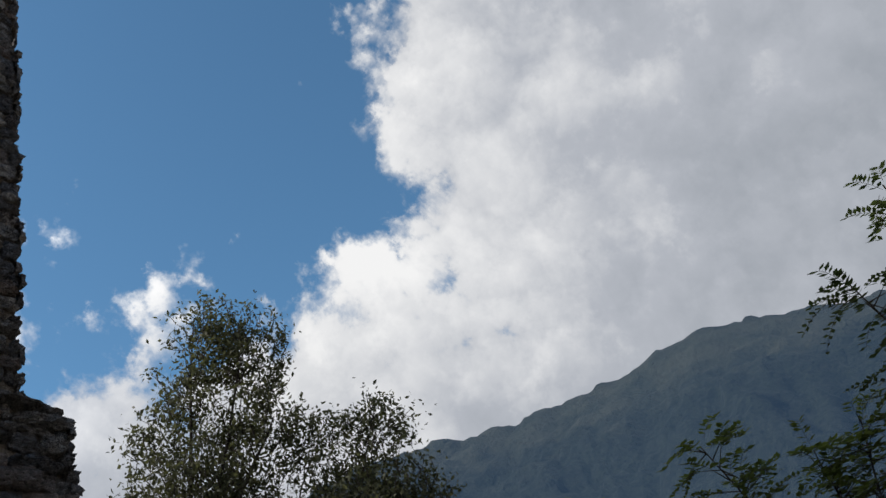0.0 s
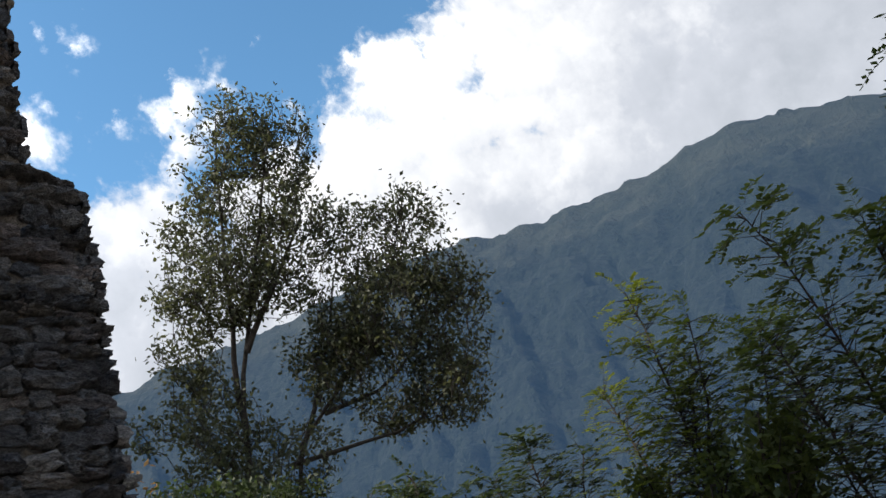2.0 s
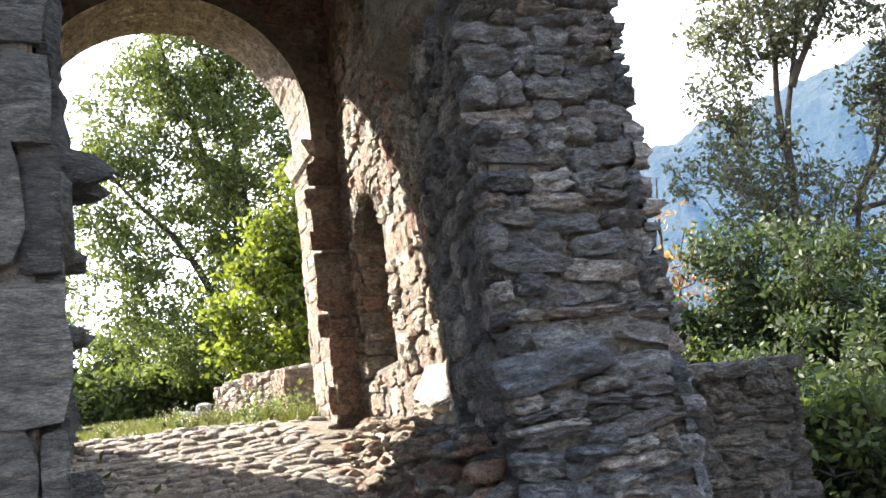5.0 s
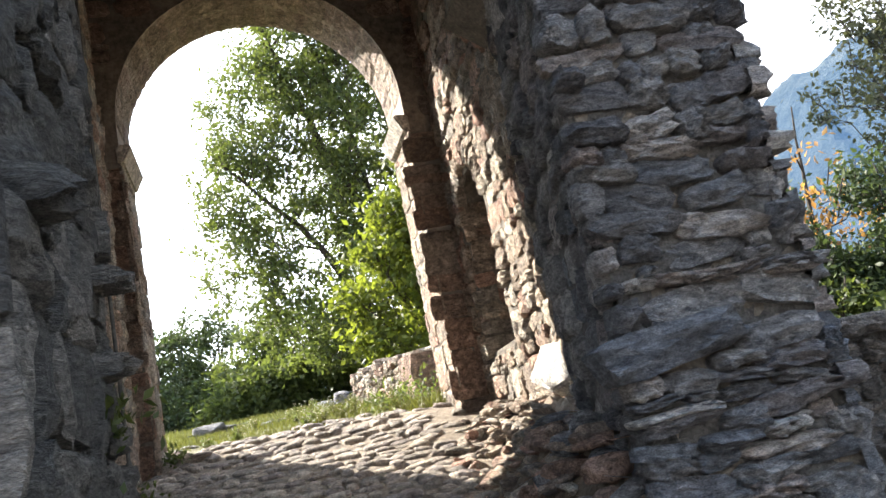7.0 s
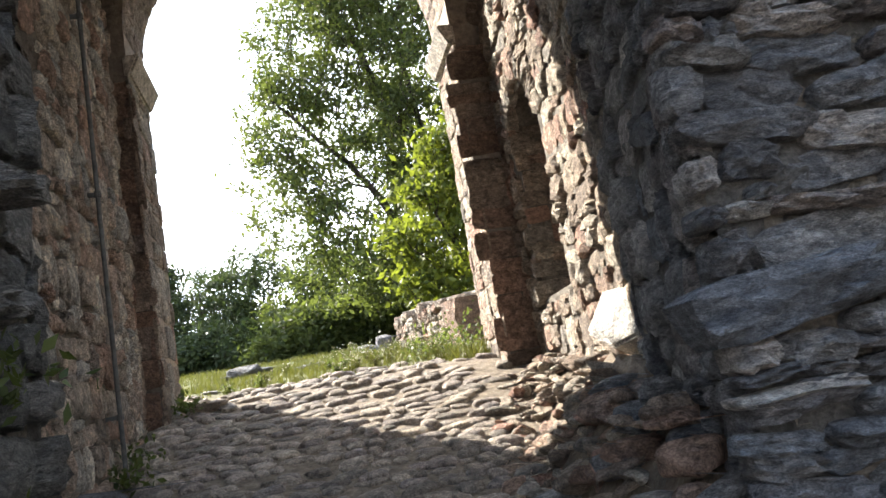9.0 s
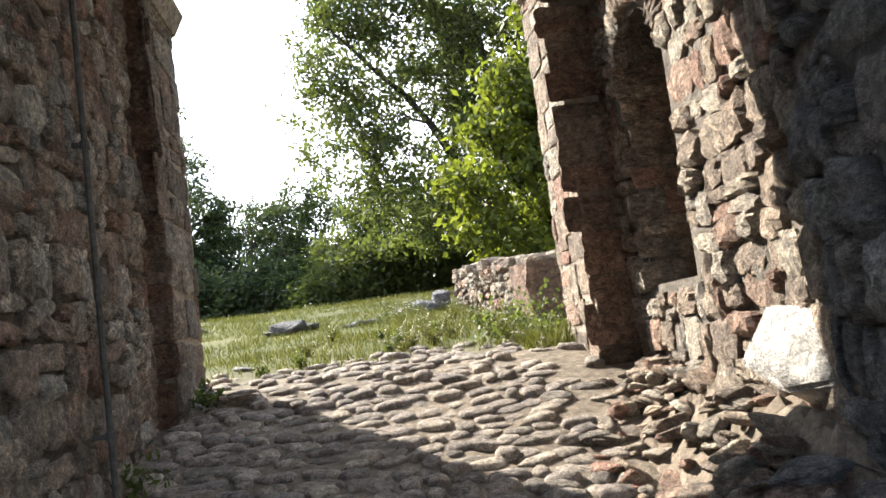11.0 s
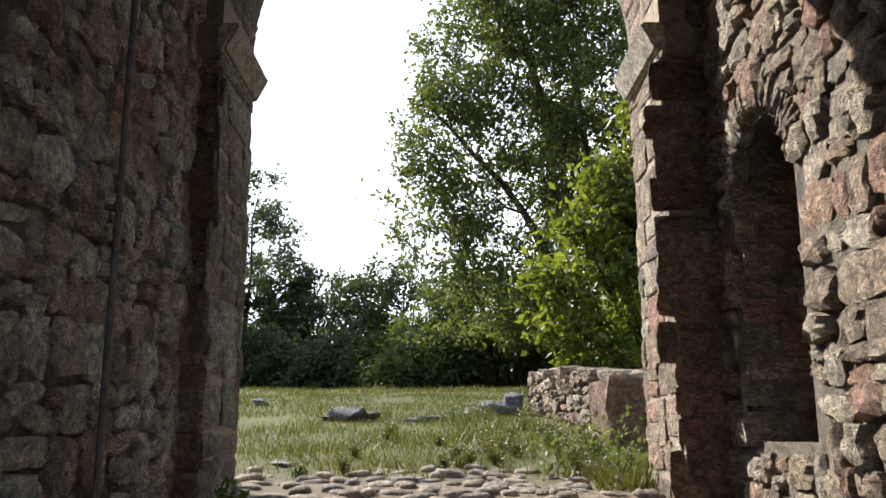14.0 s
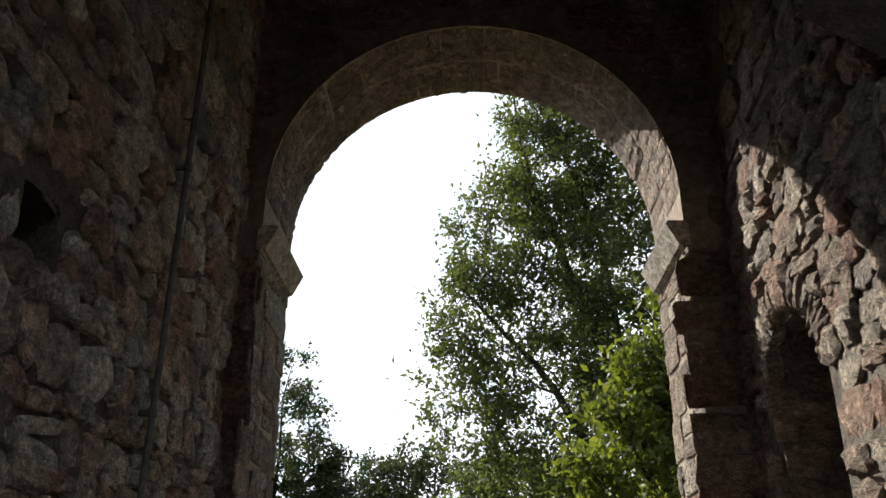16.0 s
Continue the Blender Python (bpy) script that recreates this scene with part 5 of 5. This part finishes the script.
    for x, y, top, w, mat, lab in [(-7.5, 31, 11.5, 2.6, m_leaf_dark, "tall dark tree at the meadow edge"), (-3.6, 30, 10.4, 2.0, m_leaf_dark, "tall dark tree at the meadow edge"), (-1.2, 31, 7.2, 2.2, m_leaf_dark, "dark tree at the meadow edge"),
                                   # first one: dark leaf colour stands in for shadow among the far trees
                                   (1.2, 30, 7.4, 2.4, m_leaf_dark, "shrubby tree at the meadow edge, leaves darkened for shade"), (3.4, 27, 6.6, 2.2, m_leaf_green, "green shrubby tree at the meadow edge"), (5.2, 24.5, 5.6, 2.0, m_leaf_green, "green shrubby tree at the meadow edge"),
                                   (7.6, 19.5, 5.6, 2.0, m_leaf_green, "leafy green tree beside the meadow wall"), (9.2, 17.5, 6.5, 1.8, m_leaf_green, "leafy green tree beside the meadow wall"), (11.5, 20.0, 8.0, 2.4, m_leaf_green, "leafy green tree beside the meadow wall"),
                                   (-10.5, 28, 9, 2.6, m_leaf_dark, "dark tree at the meadow edge"), (0.0, 25.5, 4.6, 1.4, m_leaf_dark, "dark shrub in the shade"), (-2.6, 26.0, 4.8, 1.5, m_leaf_dark, "dark shrub in the shade"), (2.4, 24.0, 4.4, 1.3, m_leaf_green, "green shrub at the meadow edge")]:
        b = on_ground((x, y))
        zc = (b[2] + top) / 2
        hh = (top - b[2]) / 2
        build_tree("meadow_tree", lab, "tree", b, [stem(b, (x, y, zc), (x + 0.2, y, top - 0.6)), stem(b, (x + w * 0.5, y, zc + 0.5))],
                   [(x, y, zc, w, hh * 1.0), (x + w * 0.6, y + 0.3, zc - hh * 0.4, w * 0.7, hh * 0.7), (x - w * 0.6, y, zc - hh * 0.35, w * 0.7, hh * 0.65)],
                   260, 24000, 0.16, mat, k, 0.08, 0.26, "meadow edge trees", shell=0.6)
        k += 1


build_trees()


def frond_points(p, d, length, r, size):
    """A pinnate leaf: pairs of oval leaflets along an arching stalk; returns stalk points and leaflet quads."""
    side = d.cross(Vector((0, 0, 1))).normalized()
    pts = [p + d * (length * t) + Vector((0, 0, -0.35 * length * t * t)) for t in np.linspace(0, 1, 8)]
    quads = []
    for i in range(1, 8):
        for s in (-1, 1):
            dirn = (side * s + d * 0.45 + Vector((0, 0, r.uniform(-0.25, 0.25)))).normalized()
            w = dirn.cross(Vector((0, 0, 1)) + Vector(r.normal(0, 0.3, 3))).normalized()
            L = size * r.uniform(0.8, 1.15)
            a = pts[i]
            quads.append((a, a + dirn * L * 0.5 + w * L * 0.24, a + dirn * L, a + dirn * L * 0.5 - w * L * 0.24))
    return pts, quads


def build_locust(label, base, tops, fronds, mat, seed, length=0.34, leaflet=0.075):
    """A thin-stemmed bush with feathery compound leaves."""
    r = np.random.default_rng(seed)
    root = new("feathery_bush")
    root.location = base
    tagged(root, label, "bush", "feathery bushes")
    B = Vector(base)
    segs, V, F = [], [], []
    for top, low in tops:
        T = Vector(top)
        P = stem(base, tuple(B.lerp(T, 0.55) + Vector(r.normal(0, 0.15, 3))), top, n=9)
        for i in range(8):
            segs.append((P[i] - B, P[i + 1] - B, 0.022 * (1 - i / 9.5) + 0.003, 0.022 * (1 - (i + 1) / 9.5) + 0.003))
        count = int(fronds / len(tops))
        for k in range(count):
            t = r.uniform(low, 1.0) if k else 1.0
            q = P[min(int(t * 8), 7)].lerp(P[min(int(t * 8) + 1, 8)], t * 8 - int(t * 8))
            off = Vector(r.normal(0, 1, 3))
            off.z *= 0.35
            reach = r.uniform(0.05, 0.75) * (1.15 - t) + 0.03
            s = q + off.normalized() * reach + Vector((0, 0, reach * 0.3))
            if reach > 0.12:
                segs.append((q - B, s - B, 0.006, 0.003))
            d = (off.normalized() + Vector((0, 0, r.uniform(-0.1, 0.7)))).normalized()
            pts, quads = frond_points(s, d, length * r.uniform(0.6, 1.15), r, leaflet)
            for i in range(7):
                segs.append((pts[i] - B, pts[i + 1] - B, 0.002, 0.0015))
            for qd in quads:
                n = len(V)
                V += [v - B for v in qd]
                F.append((n, n + 1, n + 2, n + 3))
    part("branchwork", mesh_of("branchwork", *tubes(segs, 4), m_bark), root)
    part("foliage", mesh_of("foliage", V, F, mat), root)


build_locust("tall feathery locust bush with dark oval leaflets", on_ground((7.3, -1.2)), [((6.95, -1.0, 4.4), 0.25), ((6.65, -0.45, 3.75), 0.3), ((7.4, -1.6, 4.2), 0.25), ((6.7, -1.2, 3.4), 0.25), ((7.1, -0.8, 3.0), 0.2)], 950, m_leaf_dark, 201, 0.30)
build_locust("feathery locust bush with arching leaf sprays", on_ground((7.6, 0.8)), [((7.2, 1.05, 3.35), 0.3), ((7.5, 0.4, 3.0), 0.25), ((7.8, 1.4, 2.7), 0.25), ((7.3, 0.0, 3.1), 0.25), ((7.5, -0.4, 2.7), 0.2)], 800, m_leaf_green, 202, 0.30)
build_locust("light green feathery bush catching the sun", on_ground((8.9, 2.5)), [((8.8, 2.55, 3.6), 0.2), ((8.5, 2.0, 3.1), 0.2), ((9.0, 3.2, 2.9), 0.2), ((8.8, 1.5, 2.9), 0.2), ((8.6, 2.3, 2.6), 0.1)], 1150, m_leaf_bright, 203, 0.24, 0.06)
for k, (x, y, top, w, mat) in enumerate([(8.2, 2.6, 2.1, 0.8, m_leaf_green), (8.6, 5.2, 2.0, 0.8, m_leaf_green), (6.9, 5.9, 1.75, 0.55, m_leaf_green), (7.3, 4.4, 1.6, 0.6, m_leaf_bright)]):
    b = on_ground((x, y))
    q = np.random.default_rng(400 + k)
    hh = top - b[2]
    build_tree("leafy_bush", "loose leafy bush with light green leaves" if mat == m_leaf_green else "yellow-green leafy bush in broken sunlight", "bush", b, [stem(b, (x + dx, y + dy, b[2] + hh * 0.8)) for dx, dy in ((0.1, 0.2), (-0.2, -0.3), (0.3, -0.2))],
               [(x + q.normal(0, 0.6) * w, y + q.normal(0, 0.6) * w, b[2] + hh * q.uniform(0.2, 0.85), w * q.uniform(0.3, 0.5), hh * 0.16) for _ in range(10)], 220, 9000, 0.085, mat, 410 + k, 0.03, 0.12, "leafy bushes", shell=0.1)
build_locust("dark feathery bush below the slope", on_ground((9.8, 4.6)), [((9.6, 4.4, 2.8), 0.15), ((9.9, 5.2, 2.6), 0.15), ((9.6, 3.8, 2.5), 0.15)], 560, m_leaf_dark, 206, 0.26)
build_locust("dark feathery bush below the slope", on_ground((9.0, 0.8)), [((8.8, 0.9, 2.3), 0.1), ((9.0, 1.6, 2.3), 0.1), ((8.8, 0.0, 2.3), 0.1)], 560, m_leaf_dark, 207, 0.26)

build_locust("feathery bush with tall arching leaf sprays", on_ground(polar(34, 9.6, 0)), [(polar(33.2, 9.6, 2.75), 0.2), (polar(34.6, 9.6, 2.6), 0.2), (polar(31.6, 9.5, 2.4), 0.2), (polar(36.2, 9.7, 2.7), 0.25), (polar(30.2, 9.4, 2.4), 0.2)], 420, m_leaf_dark, 208, 0.3)


def build_rail():
    """A weathered wooden handrail along the low side of the path."""
    root = new("wooden_fence")
    root.location = (5.35, 3.9, ground_height(5.35, 3.9))
    tagged(root, "weathered pale wooden rail fence beside the path", "fence")
    gz = root.location.z

    def beam(name, a, b, half):
        bm = bmesh.new()
        d = Vector(b) - Vector(a)
        box(bm, -half, half, 0, d.length, -half, half)
        bmesh.ops.bevel(bm, geom=bm.edges[:], offset=half * 0.35, segments=2, affect="EDGES")
        rot = d.to_track_quat("Y", "Z").to_matrix().to_4x4()
        rot.translation = Vector(a)
        bm.transform(rot)
        part(name, bm_mesh(name, bm, m_wood), root)
    beam("rail", (-0.20, 0.55, 0.90 - gz), (0.28, -1.1, 0.93 - gz), 0.04)
    for x, y in ((-0.17, 0.45), (0.25, -1.0)):
        beam("post", (x, y, -0.12 + ground_height(5.35 + x, 3.9 + y) - gz), (x, y, 0.88 - gz), 0.035)


m_wood = noise_material("grey_wood", [(0.3, (0.22, 0.19, 0.15)), (0.7, (0.40, 0.355, 0.29))], scale=9.0, scale2=60.0, bump=0.4)
build_rail()


def build_grass():
    r = np.random.default_rng(301)
    n = 70000
    x = r.uniform(-4.5, 6.5, n)
    y = 8.3 + (r.uniform(0, 1, n) ** 1.6) * 13
    keep = (y > 9.3 + 0.8 * np.sin(x * 2.2) * 0.5) | (r.uniform(0, 1, n) < 0.25) | (x > 3.2)
    keep &= ~((x > 1.3) & (x < 3.3) & (y < 8.7))
    patch = np.array([fbm(Vector((a * 0.9, b * 0.9, 1)), 3) for a, b in zip(x, y)])
    keep &= patch > -0.35 + 0.2 * r.uniform(-1, 1, n)
    x, y, patch = x[keep], y[keep], patch[keep]
    n = len(x)
    z = np.array([ground_height(a, b) for a, b in zip(x, y)])
    h = r.uniform(0.02, 0.065, n) * (1 + 0.8 * (patch > 0.2)) * (1 + 0.5 * ((x > 2.6) & (y < 12)))
    w = r.uniform(0.003, 0.007, n) * (1 + (y - 8) * 0.06)
    a = r.uniform(0, 2 * math.pi, n)
    lean = r.normal(0, 0.4, (n, 2)) * h[:, None]
    p0 = np.stack([x - np.cos(a) * w, y - np.sin(a) * w, z - 0.01], 1)
    p1 = np.stack([x + np.cos(a) * w, y + np.sin(a) * w, z - 0.01], 1)
    p2 = np.stack([x + lean[:, 0], y + lean[:, 1], z + h], 1)
    V = np.stack([p0, p1, p2], 1).reshape(-1, 3)
    me = bpy.data.meshes.new("grass")
    me.vertices.add(3 * n)
    me.vertices.foreach_set("co", V.ravel())
    me.loops.add(3 * n)
    me.loops.foreach_set("vertex_index", np.arange(3 * n))
    me.polygons.add(n)
    me.polygons.foreach_set("loop_start", np.arange(n) * 3)
    me.update(calc_edges=True)
    me.validate()
    me.materials.append(m_grass)
    tagged(new("grass", me), "short dry meadow grass in patches", "grass", kind="stuff")


build_grass()


def build_herbs():
    """Taller herbs with tiny pale flowers along the meadow wall and on the path's edge."""
    r = np.random.default_rng(331)
    for i in range(42):
        x, y = r.uniform(2.5, 3.6), 8.9 + 4.6 * r.uniform(0, 1) ** 1.4
        if i % 3 == 0:
            x = r.uniform(1.5, 3.2)
            y = r.uniform(8.8, 11.5)
        s = r.uniform(0.08, 0.17) * (0.5 if i % 3 == 0 else 1.0)
        root = new("meadow_herb")
        root.location = (x, y, ground_height(x, y))
        tagged(root, "low meadow herb with thin stalks and tiny pale flowers", "herb", "meadow herbs")
        segs, tips, leaves = [], [], []
        for k in range(14):
            a, lean = r.uniform(0, 2 * math.pi), r.uniform(0.1, 0.9) * s
            tip = Vector((math.cos(a) * lean, math.sin(a) * lean, s * r.uniform(0.5, 1.35)))
            segs.append((Vector((0, 0, -0.02)), tip, 0.003, 0.0015))
            tips.append(tip)
            leaves += [tip * t + Vector(r.normal(0, 0.012, 3)) for t in r.uniform(0.15, 0.95, 9)]
        bits = [part("stalk_tuft", mesh_of("stalk_tuft", *tubes(segs, 3), m_grass), root)]
        bits.append(part("leaf_tuft", leaf_mesh("leaf_tuft", np.array(leaves), 0.034, m_leaf_green if i % 2 else m_grass, r, droop=-0.5, narrow=0.35), root))
        bits.append(part("flower_tuft", leaf_mesh("flower_tuft", np.array([t for t in tips for _ in range(2)]), 0.014, m_petal, r, narrow=0.9), root, "tiny off-white flowers"))
        for b in bits:
            b["kind"] = "stuff"


m_petal = noise_material("pale_petal", [(0.3, (0.55, 0.52, 0.42)), (0.7, (0.75, 0.72, 0.62))], scale=60.0, bump=0.1)
build_herbs()


def build_weeds():
    """Small green weeds rooted in the joints and at the wall feet."""
    r = np.random.default_rng(311)
    for x, y, z, s, wall in [(1.72, 3.5, 1.25, 0.16, 1), (1.70, 3.8, 1.0, 0.18, 1), (1.68, 4.2, 1.9, 0.10, 1), (1.38, 6.7, None, 0.12, 0), (1.36, 7.0, None, 0.12, 0), (1.5, 8.0, None, 0.1, 0), (3.45, 8.75, None, 0.2, 0), (3.2, 8.9, None, 0.16, 0), (3.6, 9.2, None, 0.24, 0), (3.4, 9.6, None, 0.2, 0), (4.4, 5.1, 1.76, 0.1, 0), (1.70, 3.35, 1.42, 0.12, 1), (1.68, 3.65, 0.85, 0.2, 1), (1.66, 4.0, 1.55, 0.12, 1), (1.63, 4.3, 1.25, 0.14, 1)]:
        if z is None:
            z = ground_height(x, y)
        ob = new("weed", leaf_mesh("weed", r.normal(0, 1, (130, 3)) * np.array((s * 0.6, s * 0.6, s * 0.4)) + np.array((0, 0, s * 0.5)), 0.045, m_leaf_green, r, droop=-0.6))
        ob.location = (x, y, z)
        tagged(ob, "small green weed growing among the stones", "weed", "weeds", "stuff")


build_weeds()
